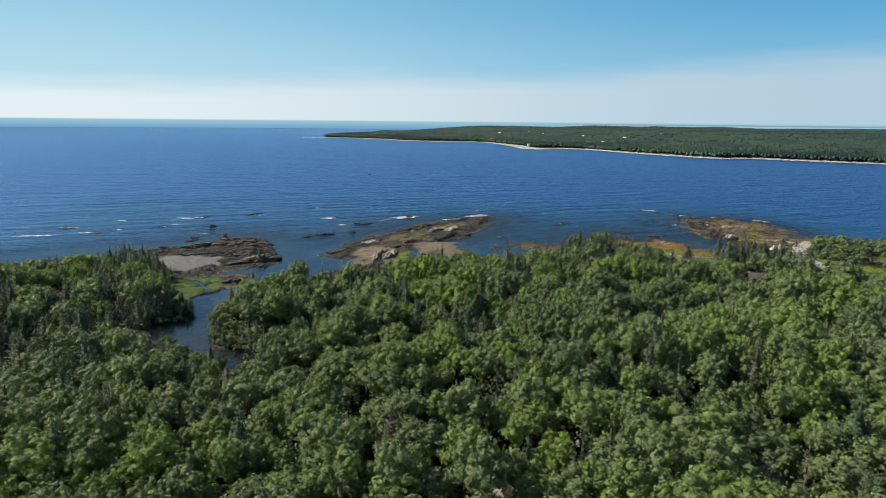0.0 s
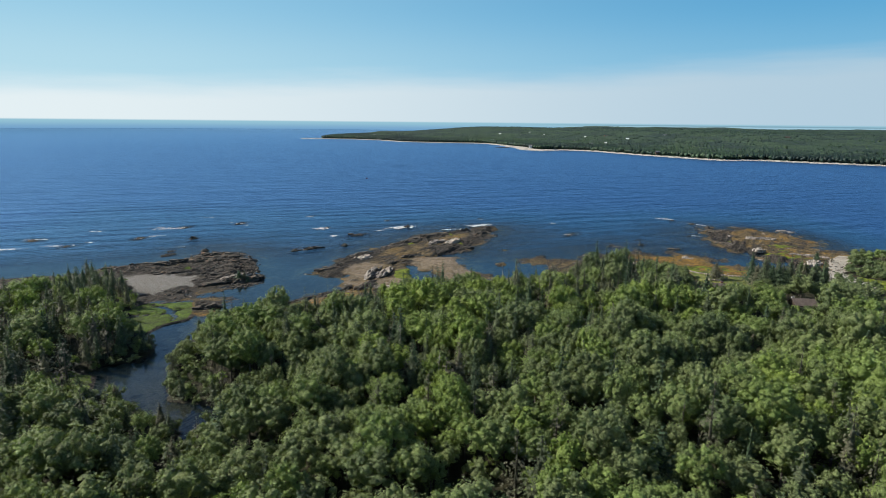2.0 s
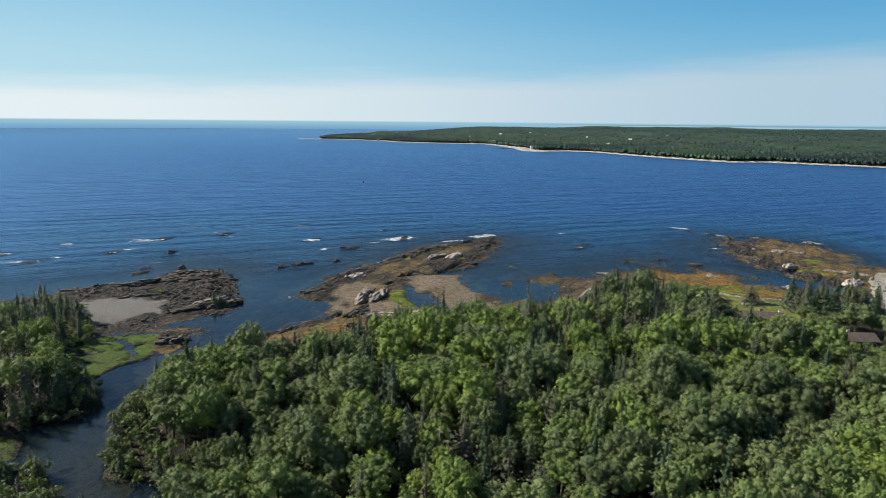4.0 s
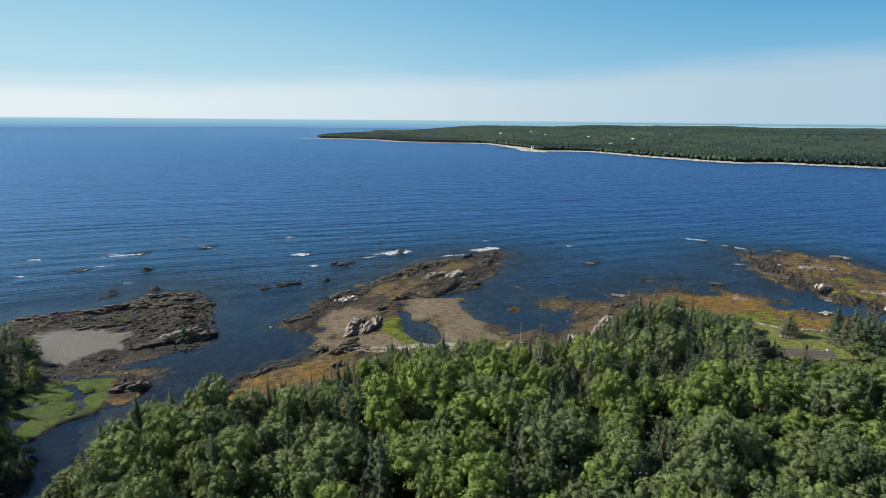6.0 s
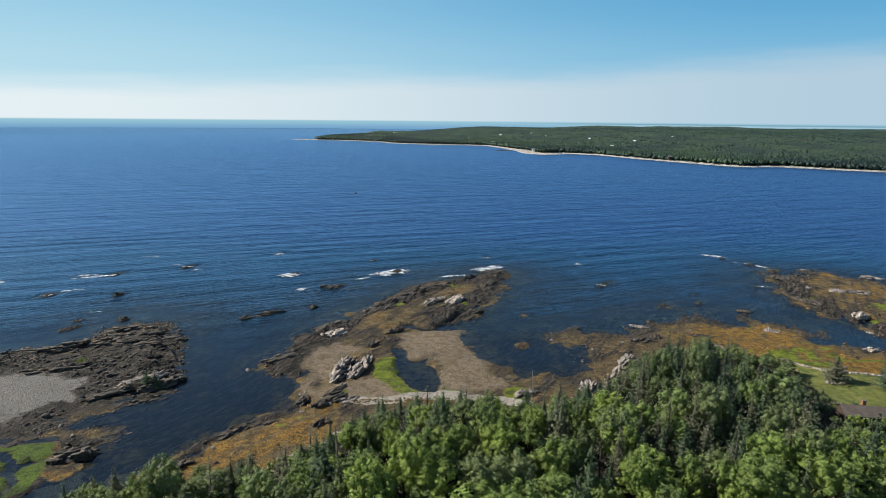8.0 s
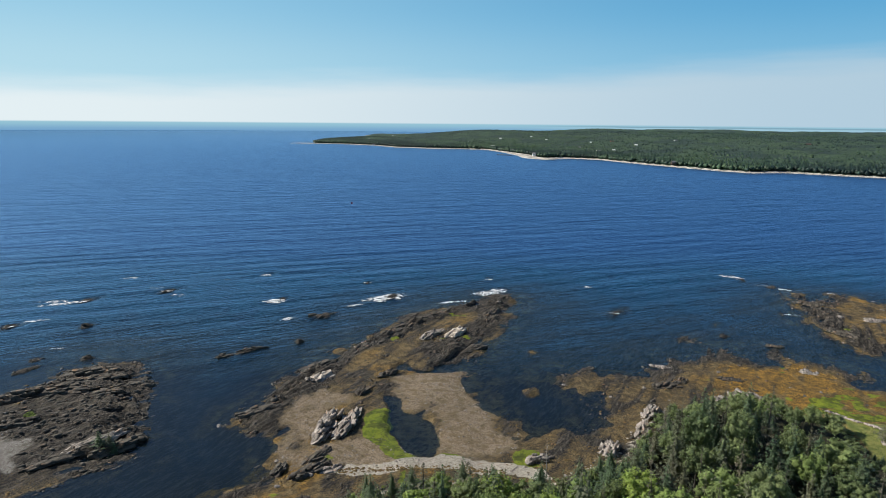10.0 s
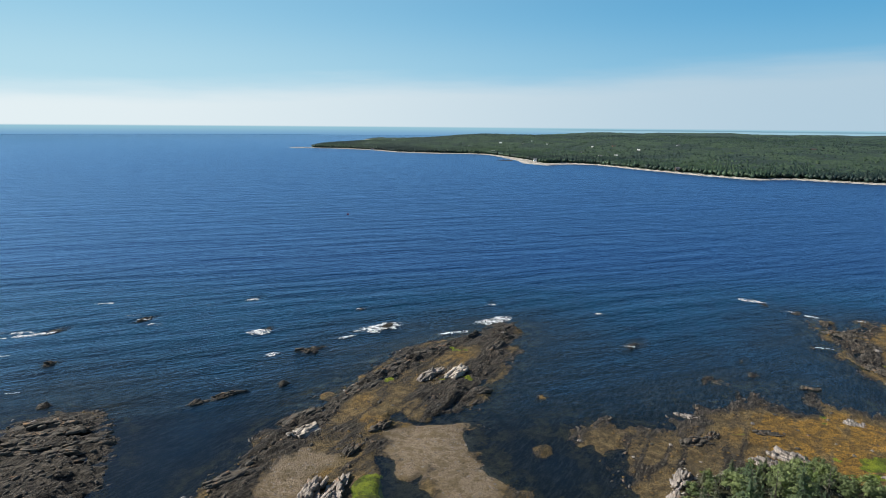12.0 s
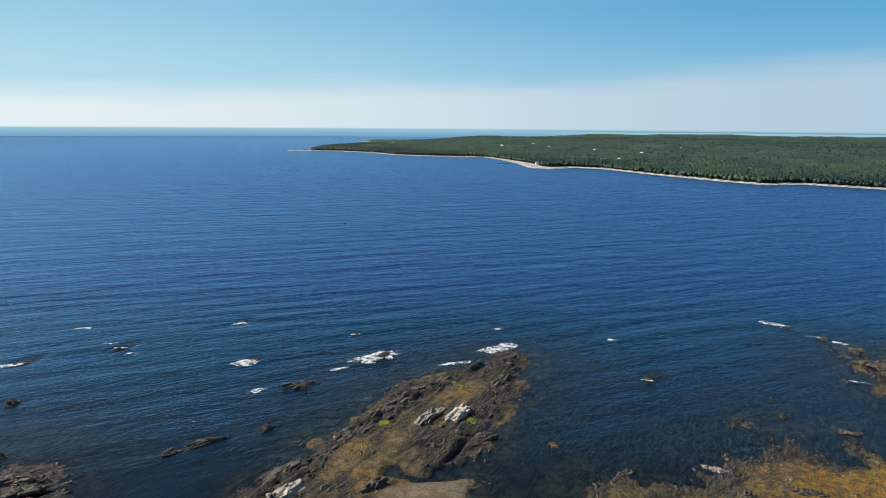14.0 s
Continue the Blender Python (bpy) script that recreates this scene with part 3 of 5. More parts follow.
    sand = np.maximum(smooth(inside(SANDS, wx, wy), -1, 1) * np.where(y < 282, 0.66, 0.95), 0.55 * smooth(land, -3.5, 0) * (1 - smooth(land, 0, 3)) * (x > -40) * (x < 70))
    sand = np.maximum(sand, 0.8 * smooth(inside(STORM, wx, wy), -0.6, 0.6))
    lawn = smooth(inside(LAWN, wx, wy), -0.5, 0.8)
    return z, np.stack([weed, grav, green], -1), np.stack([wood * (1 - road), np.maximum(sand * (1 - wood), road * 0.9), lawn], -1), land


def spread(dense_lo, dense_hi, step, lo, hi, growth=1.18):
    mid = list(np.arange(dense_lo, dense_hi + step / 2, step))
    left, right, s = [], [], step
    while not left or left[-1] > lo:
        s *= growth
        left.append(max(lo, (left[-1] if left else dense_lo) - s))
    s = step
    while not right or right[-1] < hi:
        s *= growth
        right.append(min(hi, (right[-1] if right else mid[-1]) + s))
    return np.array(left[::-1] + mid + right)


def sheet(name, xs, ys, height, material):
    gx, gy = np.meshgrid(xs, ys)
    nx, ny = len(xs), len(ys)
    co = np.stack([gx, gy, height], -1).reshape(-1, 3)
    i = (np.arange(ny - 1)[:, None] * nx + np.arange(nx - 1)[None, :]).ravel()
    quads = np.stack([i, i + 1, i + 1 + nx, i + nx], -1)
    me = bpy.data.meshes.new(name)
    me.vertices.add(len(co))
    me.vertices.foreach_set("co", co.astype(np.float32).ravel())
    me.loops.add(quads.size)
    me.loops.foreach_set("vertex_index", quads.astype(np.int32).ravel())
    me.polygons.add(len(quads))
    me.polygons.foreach_set("loop_start", np.arange(0, quads.size, 4, dtype=np.int32))
    me.polygons.foreach_set("use_smooth", np.ones(len(quads), bool))
    me.update(calc_edges=True)
    me.materials.append(material)
    return me


def cover(me, name, rgb):
    at = me.attributes.new(name, "FLOAT_COLOR", "POINT")
    flat = np.ones((rgb.shape[0] * rgb.shape[1], 4), np.float32)
    flat[:, :3] = rgb.reshape(-1, 3)
    at.data.foreach_set("color", flat.ravel())


def scalar(me, name, values):
    me.attributes.new(name, "FLOAT", "POINT").data.foreach_set("value", values.astype(np.float32).ravel())


def soup(name, co, tris, materials, which=None, tint=None, flat=True):
    """One mesh from arrays of places and triangles."""
    me = bpy.data.meshes.new(name)
    me.vertices.add(len(co))
    me.vertices.foreach_set("co", np.asarray(co, np.float32).ravel())
    me.loops.add(len(tris) * 3)
    me.loops.foreach_set("vertex_index", np.asarray(tris, np.int32).ravel())
    me.polygons.add(len(tris))
    me.polygons.foreach_set("loop_start", np.arange(0, len(tris) * 3, 3, dtype=np.int32))
    if not flat:
        me.polygons.foreach_set("use_smooth", np.ones(len(tris), bool))
    if which is not None:
        me.polygons.foreach_set("material_index", np.asarray(which, np.int32))
    me.update(calc_edges=True)
    for m in materials:
        me.materials.append(m)
    if tint is not None:
        scalar(me, "tint", np.asarray(tint))
    return me


def part(name, data, parent, label=""):
    ob = new(name, data)
    ob.parent = parent
    return tagged(ob, label)


# ---- ground, sea and distance ----
gxs, gys = spread(-168, 214, 0.9, -4700, 4700, 1.25), spread(138, 416, 0.9, -600, 4700, 1.25)
GX, GY = np.meshgrid(gxs, gys)
GZ, ZA, ZB = terrain(GX, GY)[:3]
far_off = smooth(np.hypot(GX, GY - 150), 600, 1400)
GZ = GZ * (1 - far_off) + np.where(GY < 120, 3.0, -7.0) * far_off
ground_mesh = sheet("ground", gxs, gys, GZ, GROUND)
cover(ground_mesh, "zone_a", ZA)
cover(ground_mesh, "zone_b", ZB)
tagged(new("ground", ground_mesh), "rocky shore with rockweed, shingle bars and forest floor", "ground", kind="structure")


def height_at(x, y):
    i = np.clip(np.searchsorted(gxs, x) - 1, 0, len(gxs) - 2)
    j = np.clip(np.searchsorted(gys, y) - 1, 0, len(gys) - 2)
    u = np.clip((x - gxs[i]) / (gxs[i + 1] - gxs[i]), 0, 1)
    v = np.clip((y - gys[j]) / (gys[j + 1] - gys[j]), 0, 1)
    return (GZ[j, i] * (1 - u) + GZ[j, i + 1] * u) * (1 - v) + (GZ[j + 1, i] * (1 - u) + GZ[j + 1, i + 1] * u) * v


sxs, sys_ = spread(-220, 225, 2.2, -4700, 4700, 1.14), spread(140, 470, 1.9, 60, 4780, 1.07)
SX, SY = np.meshgrid(sxs, sys_)
bottom = height_at(SX, SY)
offing = np.maximum(smooth(SY, 380, 560), smooth(np.abs(SX), 200, 300))
bottom = bottom * (1 - offing) - 7.0 * offing
calm = np.clip(1 - smooth(-bottom, 0.8, 3.0), 0, 1) * (1 - smooth(SY, 296, 340))
calm = np.maximum(calm, 1 - smooth(SY, 225, 262))
roll_in = np.sin((SY * 0.93 - SX * 0.36 + 9 * cloudy(SX, SY, 90, 61, 2)) / 2.6) * cloudy(SX, SY, 60, 62, 2)
swell_z = 0.0 + 0.22 * roll_in * (1 - calm) * (1 - smooth(SY, 440, 580))
sea_mesh = sheet("sea", sxs, sys_, swell_z, WATER)
scalar(sea_mesh, "depth", np.clip(-bottom, 0, 9))
scalar(sea_mesh, "calm", calm)
tagged(new("water", sea_mesh), "deep blue sea with low swell, clear in the shallows", "sea", kind="structure")


def ring(name, radius, heights, material, start=0.0, stop=360.0, steps=180):
    bm = bmesh.new()
    rows = []
    for h in heights:
        rows.append([bm.verts.new((radius * math.sin(radians(start + (stop - start) * k / steps)),
                                   120 + radius * math.cos(radians(start + (stop - start) * k / steps)), h)) for k in range(steps + 1)])
    for a, b in zip(rows, rows[1:]):
        for k in range(steps):
            bm.faces.new((a[k], a[k + 1], b[k + 1], b[k]))
    me = bpy.data.meshes.new(name)
    bm.to_mesh(me)
    bm.free()
    me.materials.append(material)
    return new(name, me)


tagged(ring("backdrop", 4780, (-8, 60, 200, 500, 900, 1500, 2200), HAZE), "glowing backdrop painted with far sea and a pale bank of haze on the horizon", "horizon", kind="structure")


# ---- far headland ----
FAR_SHORE = [(-475, 2440), (-440, 2275), (-512, 2262), (-520, 2248), (-425, 2236), (-340, 2215), (-216, 2110), (-135, 1980), (-35, 1925), (61, 1905), (123, 1883), (157, 1750), (176, 1610),
             (186, 1480), (218, 1430), (275, 1480), (328, 1452), (386, 1311), (443, 1197), (494, 1115), (560, 1128), (642, 1054), (900, 860), (1500, 500),
             (4600, 200), (4600, 4000), (2600, 4550), (1500, 4650), (600, 4000), (150, 3650), (-420, 3500), (-300, 3050), (-420, 2640)]
fxs = spread(-600, 900, 11.0, -700, 4500, 1.035)
fys = spread(820, 2500, 9.5, 300, 4500, 1.03)
FX, FY = np.meshgrid(fxs, fys)
fw = inside(FAR_SHORE, FX + 7 * (cloudy(FX, FY, 60, 71) - 0.5), FY + 7 * (cloudy(FX, FY, 60, 72) - 0.5))
far_land = 2.5 * smooth(fw, -6, 16) - 4.0 * (1 - smooth(fw, -14, 0)) + 28 * smooth(fw, 20, 620) + 24 * (cloudy(FX, FY, 420, 73, 3) - 0.45) * smooth(fw, 60, 500)


def far_height(x, y):
    i = np.clip(np.searchsorted(fxs, x) - 1, 0, len(fxs) - 2)
    j = np.clip(np.searchsorted(fys, y) - 1, 0, len(fys) - 2)
    return far_land[j, i]


strand = 24 * np.exp(-(((FX - 185) / 70) ** 2 + ((FY - 1520) / 150) ** 2))
wooded = smooth(fw - strand, 6, 16)
canopy = far_land + smooth(fw - strand, 16, 40) * (6.0 + 4.5 * (value_noise(FX / 11, FY / 11, 74) - 0.3) + 3.0 * (cloudy(FX, FY, 50, 75) - 0.5))
head_mesh = sheet("headland", fxs, fys, canopy, HEADLAND)
scalar(head_mesh, "wooded", wooded)
tagged(new("ground_headland", head_mesh), "low wooded headland with a pale shingle beach", "headland", kind="structure")


# ---- trees ----
rng = np.random.default_rng(7)


def unit(v):
    return v / np.linalg.norm(v, axis=-1, keepdims=True)


def tube(points, radii, sides=6):
    co, tris = [], []
    for p, r in zip(points, radii):
        for k in range(sides):
            a = 2 * math.pi * k / sides
            co.append((p[0] + r * math.cos(a), p[1] + r * math.sin(a), p[2]))
    for s in range(len(points) - 1):
        for k in range(sides):
            a, b = s * sides + k, s * sides + (k + 1) % sides
            tris += [(a, b, b + sides), (a, b + sides, a + sides)]
    return np.array(co), np.array(tris)


def merge(pieces):
    co, tris, n = [], [], 0
    for c, t in pieces:
        co.append(c)
        tris.append(t + n)
        n += len(c)
    return np.concatenate(co), np.concatenate(tris)


def cards(at, normal, size, g):
    """Small folded leaf clumps at the places, facing along the normals."""
    n = len(at)
    normal = unit(normal)
    side = unit(np.cross(normal, unit(g.normal(size=(n, 3)))))
    up = np.cross(normal, side)
    s = size[:, None]
    j = lambda: g.uniform(0.65, 1.25, (n, 1))
    a = at - side * s * j() + normal * s * g.uniform(-0.35, 0.1, (n, 1))
    b = at - up * s * j() * 0.8
    c = at + side * s * j() + normal * s * g.uniform(-0.35, 0.1, (n, 1))
    d = at + up * s * j() * 0.8
    co = np.stack([a, b, c, d], 1).reshape(-1, 3)
    i = np.arange(n)[:, None] * 4
    tris = np.concatenate([i + np.array([[0, 1, 3]]), i + np.array([[1, 2, 3]])])
    return co, tris


def ico(level):
    bm = bmesh.new()
    bmesh.ops.create_icosphere(bm, subdivisions=level, radius=1.0)
    co = np.array([v.co[:] for v in bm.verts])
    bm.verts.index_update()
    tris = np.array([[v.index for v in f.verts] for f in bm.faces])
    bm.free()
    return co, tris


ICO = {k: ico(k) for k in (1, 2, 4)}


OCTA = (np.array([(1, 0, 0), (-1, 0, 0), (0, 1, 0), (0, -1, 0), (0, 0, 1), (0, 0, -1)], float),
        np.array([(0, 2, 4), (2, 1, 4), (1, 3, 4), (3, 0, 4), (2, 0, 5), (1, 2, 5), (3, 1, 5), (0, 3, 5)]))


def broadleaf(seed, fine=True):
    """A domed crown: lobes over a dome, each a leafy tuft covered with small leaf clumps, round a lumpy heart."""
    g = np.random.default_rng(seed)
    tall, wide = g.uniform(9.0, 10.8), g.uniform(2.7, 3.3)
    foot = tall * g.uniform(0.18, 0.30)
    stems = [tube([(0, 0, -1.2), (0.1, 0, tall * 0.35), (0.2, 0.1, tall * 0.75)], (0.20, 0.15, 0.06), 4)]
    half = (tall - foot) / 2
    heart = np.array([0, 0, foot + half])
    lean = g.uniform(-0.35, 0.35, 2)
    lobes, leaves, low, high = (24, 26, 0.16, 0.28) if fine else (18, 19, 0.21, 0.35)
    centres, sizes = [], []
    for k in range(lobes):
        h = -0.34 + 1.27 * (k + 0.5) / lobes
        a = k * 2.4 + g.uniform(-0.4, 0.4)
        r = math.sqrt(max(0.0, 1 - h * h)) * g.uniform(0.56, 0.88)
        centres.append(heart + np.array([wide * r * math.cos(a) + lean[0] * h, wide * r * math.sin(a) + lean[1] * h, half * h * g.uniform(0.76, 0.90)]))
        sizes.append(g.uniform(0.46, 1.12) * wide / (3.1 if fine else 2.6))
    centres, sizes = np.array(centres), np.array(sizes)
    pieces, at, nor = [], [], []
    ball, ball_t = ICO[1]
    tuft, tuft_t = OCTA
    for k, (c, s) in enumerate(zip(centres, sizes)):
        d = unit(g.normal(size=(110, 3)) + 0.8 * unit(c - heart) + np.array([0, 0, 0.45]))
        p = c + d * s * (0.74 + 0.62 * g.random((110, 1)) ** 1.4) * np.array([0.95, 0.95, 1.2])
        other = np.linalg.norm(p[:, None] - centres[None], axis=-1) / sizes[None]
        ok = np.sort(other, 1)[:, 0] > 0.80
        at.append(p[ok][:leaves])
        nor.append(d[ok][:leaves])
        turn = g.uniform(0, 6.28)
        spin = np.array([[math.cos(turn), -math.sin(turn), 0], [math.sin(turn), math.cos(turn), 0], [0, 0, 1]])
        pieces.append((tuft * (0.84 + 0.34 * (g.random((6, 1)) - 0.5)) @ spin.T * s * np.array([1, 1, 1.1]) + c, tuft_t))
    at, nor = np.concatenate(at), np.concatenate(nor)
    n = len(at)
    pieces.append(cards(at, nor + 0.42 * g.normal(size=(n, 3)), g.uniform(low, high, n), g))
    for k in range(0, lobes, 4):
        stems.append(tube([(0.1, 0.05, tall * 0.36), tuple(centres[k])], (0.09, 0.03), 3))
    pieces.append((ball * (1 + 0.25 * (g.random((len(ball), 1)) - 0.5)) * np.array([wide * 0.55, wide * 0.55, half * 0.66]) + heart, ball_t))
    return merge(stems), merge(pieces), tall


def spruce(seed, thin=False, full=1):
    g = np.random.default_rng(seed)
    tall, wide = g.uniform(9.6, 12.0), g.uniform(2.5, 3.2)
    stem = tube([(0, 0, -1.2), (0, 0, tall * 0.5), (0, 0, tall * 0.95)], (0.19, 0.12, 0.02), 4)
    at, nor, size = [], [], []
    tiers = 13
    for k in range(tiers):
        f = k / (tiers - 1)
        z = tall * (0.16 + 0.82 * f)
        reach = wide * (1 - f) ** 0.85 * (0.86 + 0.28 * (k % 2)) + 0.14
        for b in range(full * int(10 + 14 * (1 - f))):
            a = g.uniform(0, 2 * math.pi)
            for q in ((0.45, 0.92) if f < 0.75 else (0.7,)):
                if thin and g.random() < 0.45:
                    continue
                rr = reach * q * g.uniform(0.75, 1.15)
                at.append((rr * math.cos(a), rr * math.sin(a), z - 0.28 * rr + g.uniform(-0.25, 0.25)))
                nor.append((math.cos(a) * 0.7, math.sin(a) * 0.7, 0.9))
                size.append(g.uniform(0.20, 0.36) * (1.15 - 0.45 * f))
    n = len(at)
    leaves = cards(np.array(at), np.array(nor) + 0.35 * g.normal(size=(n, 3)), np.array(size), g)
    core = tube([(0, 0, tall * 0.15), (0, 0, tall * 0.85)], (wide * (0.12 if thin else 0.46), 0.04), 6)
    return stem, merge([leaves, core]), tall


def snag(seed):
    g = np.random.default_rng(seed)
    tall = g.uniform(8, 11)
    limbs = [tube([(0, 0, -1), (0.1, 0, tall * 0.5), (0.25, 0.1, tall)], (0.16, 0.10, 0.02), 5)]
    for k in range(16):
        z = tall * g.uniform(0.35, 0.95)
        a, r = g.uniform(0, 6.28), g.uniform(0.6, 1.8) * (1.2 - z / tall)
        limbs.append(tube([(0.15, 0.05, z), (r * math.cos(a) * 0.6, r * math.sin(a) * 0.6, z + 0.3), (r * math.cos(a), r * math.sin(a), z + 0.2 * r)], (0.045, 0.035, 0.012), 3))
    return merge(limbs), None, tall


def shrub(seed):
    g = np.random.default_rng(seed)
    pieces = []
    for k in range(5):
        c = np.array([g.uniform(-1.1, 1.1), g.uniform(-1.1, 1.1), g.uniform(0.6, 2.2)])
        br, m = g.uniform(0.7, 1.1), 15
        d = unit(g.normal(size=(m, 3)) + np.array([0, 0, 0.5]))
        pieces.append(cards(c + d * br * g.uniform(0.75, 1.12, (m, 1)), d + 0.4 * g.normal(size=(m, 3)), g.uniform(0.22, 0.38, m), g))
        pieces.append((OCTA[0] * br * 0.72 + c, OCTA[1]))
    return tube([(0, 0, -0.6), (0, 0, 1.4)], (0.08, 0.03), 3), merge(pieces), 3.0


KINDS = [("broadleaf_tree", broadleaf(s), LEAF) for s in (11, 12, 13, 14, 15)] + [("spruce_tree", spruce(s), NEEDLE) for s in (21, 22, 23)] + \
        [("spruce_tree", spruce(31, True), PALENEEDLE)] + [("dead_tree", snag(s), None) for s in (41, 42)] + [("shrub", shrub(s), LEAF) for s in (51, 52)] + [("spruce_tree", spruce(s, False, 3), NEEDLE) for s in (24, 25)] + \
        [("broadleaf_tree", broadleaf(s, False), LEAF) for s in (61, 62, 63)]
PALE_SPRUCE = "half-dead grey-brown spruce with sparse needles"
TREE_LABEL = {"broadleaf_tree": "leafy green broadleaf tree with a clumped rounded crown", "spruce_tree": "dark green pointed spruce with drooping branches",
              "dead_tree": "bleached grey dead tree with bare twigs", "shrub": "low green leafy shrub"}
PROTO = {}


def tree_thing(kind, x, y, z, turn, scale):
    name, (stem, crown, tall), leaf = KINDS[kind]
    m = pose(x, y, z, 0, 0, turn) @ Matrix.Diagonal((scale[0], scale[0], scale[1], 1))
    if kind not in PROTO:
        base = tagged(new(name), PALE_SPRUCE if leaf is PALENEEDLE else TREE_LABEL[name], "tree", "trees of the shore woods")
        part("trunk", soup("trunk", *stem, [BARK if crown else DEADWOOD]), base)
        if crown:
            part("crown", soup("crown", *crown, [leaf], tint=np.full(len(crown[0]), -1.0)), base)
        PROTO[kind] = base
        base.matrix_basis = m
        return base
    ob = copy_thing(PROTO[kind], Matrix.Identity(4))
    ob.matrix_basis = m
    return ob


# places of the trees: a shaken grid over the wooded land
step = 4.85
px, py = np.meshgrid(np.arange(-262, 262, step), np.arange(64, 322, step))
px = (px + rng.uniform(-0.44, 0.44, px.shape) * step).ravel()
py = (py + rng.uniform(-0.44, 0.44, py.shape) * step).ravel()
pz, pa, pb, pland = terrain(px, py)
keep = (pland > 0.4) & (pb[:, 0] > 0.55) & (np.abs(px) < np.maximum(26 + 0.77 * np.maximum(py, 0), 90))
for hx, hy in HOMES:
    keep &= (np.abs(px - hx - 1) > 8) | (np.abs(py - hy - 1) > 5.0)
keep &= (np.hypot(px - 8.0, (py - 93) / 2.2) > 4.0)
keep &= cloudy(px, py, 14, 81) < 0.74
px, py, pz, pland = px[keep], py[keep], pz[keep], pland[keep]
pine = 0.17 + 0.20 * (px > -42) * (px < 84) * (pland < 28) * (py > 188) + 0.34 * (pland < 9) * (cloudy(px, py, 22, 83) > 0.45) + 0.32 * smooth(cloudy(px, py, 30, 82), 0.60, 0.68) + 0.22 * (px < -76) + 0.40 * (px < -90) * (py > 138) * (py < 190) + 0.45 * (px < -104) * (py > 222) + 0.42 * (px > -34) * (px < 48) * (pland < 11) * (py > 200) + 0.34 * (px > 18) * (px < 84) * (py > 212) + 0.5 * (px > 160) * (py > 280)
roll_k = rng.random(len(px))
kinds = np.where(roll_k < pine, rng.integers(5, 9, len(px)), rng.integers(0, 5, len(px)))
kinds = np.where((rng.random(len(px)) < 0.016) & (px < 80), rng.integers(9, 11, len(px)), kinds)
kinds = np.where((px > 150) & (py > 238) & (kinds != 8), 11 + kinds % 2, kinds)
turns = rng.uniform(0, 360, len(px))
girth = (0.76 + 0.84 * rng.random(len(px)) ** 1.5) * np.where(pland < 5, 0.82, 1.0)
tallness = girth ** 0.5 * rng.uniform(0.74, 1.10, len(px)) * (0.62 + 0.72 * cloudy(px, py, 16, 87, 2)) * np.where((pland < 10) & (px > -84), np.where(kinds > 4, 0.70, 0.50), 1.0) * np.where((px > 165) & (py > 262), 0.45, 1.0) * np.where(kinds > 4, 1.06, 1.0)
# lower growth where the houses and the lawn show over it
for hx, hy, hz, ey, rise, reach in [(*r, 95.0, 0.35, 26) for r in ((104, 240, 5.2), (110, 239, 5.8), (98, 241, 5.0), (94.5, 241.5, 4.8), (118, 221, 6), (106, 264, 2), (113, 266, 2), (120, 263, 3), (112, 254, 2))] + [(*r, 10.0, 0.19, 48) for r in ((106, 270, 1.5), (112, 271, 1.5), (118, 270, 2), (124, 262, 3), (132, 262, 3), (117.5, 221, 6.2), (157, 250, 2), (163, 262, 2), (168, 275, 2), (176, 288, 2), (184, 300, 2), (175, 252, 2), (182, 246, 2), (152, 268, 2))]:
    way = np.array([hx + 1.0, hy - ey])
    way = way / np.hypot(*way)
    back = (hx - px) * way[0] + (hy - py) * way[1]
    aside = np.abs((px - hx) * way[1] - (py - hy) * way[0])
    room = np.where((back > -3) & (back < reach) & (aside < 6), hz + rise * np.maximum(back, 0) - pz, 99)
    tallness = np.where((room < 90) & (back > 7) & (rise > 0.3), np.clip(room / 12.4, 0.3, 1.2), np.minimum(tallness, np.maximum(room, 1.5) / 10.5))
    girth = np.where(room < 5, girth * 0.8, girth)
cap = np.where((py > 205) & (px > -84) & (px < 52), (2.4 + 0.45 * np.maximum(pland, 0) + np.where(px < -34, 1.0, 3.4) * (kinds > 4)) / 10.0, 9.0)
cap = np.where((px < -44) & (px > -84) & (pland < 9) & (py <= 205), 0.52, cap)
cap = np.where((px > 50) & (px < 100) & (py > 272), 0.30 + 0.035 * np.maximum(pland, 0), cap)
cap = np.where((px < -70) & (px > -125) & (py > 138) & (py < 164), 0.45, cap)
cap = np.where((px > 82) & (px < 103) & (py > 244) & (py < 290), 0.48, cap)
shade_side = (px < -84) & (px < -0.58 * (py - 43)) & (px < -0.49 * (py - 10))
cap = np.where(px < -84, np.where(shade_side, 1.0, (4.0 + 0.30 * np.maximum(pland, 0)) / 10.0), cap)
cap = np.where((px < -138) & (py > 225), 0.55, cap)
tallness = np.minimum(tallness, cap * rng.uniform(0.8, 1.15, len(px)))
girth = np.minimum(girth, np.maximum(tallness * 1.5, 0.45))
bushy = (px > 150) & (py > 238) & (kinds > 10)
girth, tallness = np.where(bushy, rng.uniform(1.3, 2.0, len(px)), girth), np.where(bushy, rng.uniform(0.9, 1.5, len(px)), tallness)
kinds = np.where((kinds < 5) & ((np.abs(px) > 78) | (py < 72)), 15 + kinds % 3, kinds)
near = (px > -17) & (px < 36) & (py > 150) & (py < 262)
single = np.flatnonzero(near)[:300]
chosen = np.zeros(len(px), bool)
chosen[single] = True
for k in single:
    tree_thing(int(kinds[k]), px[k], py[k], pz[k], turns[k], (girth[k], tallness[k]))


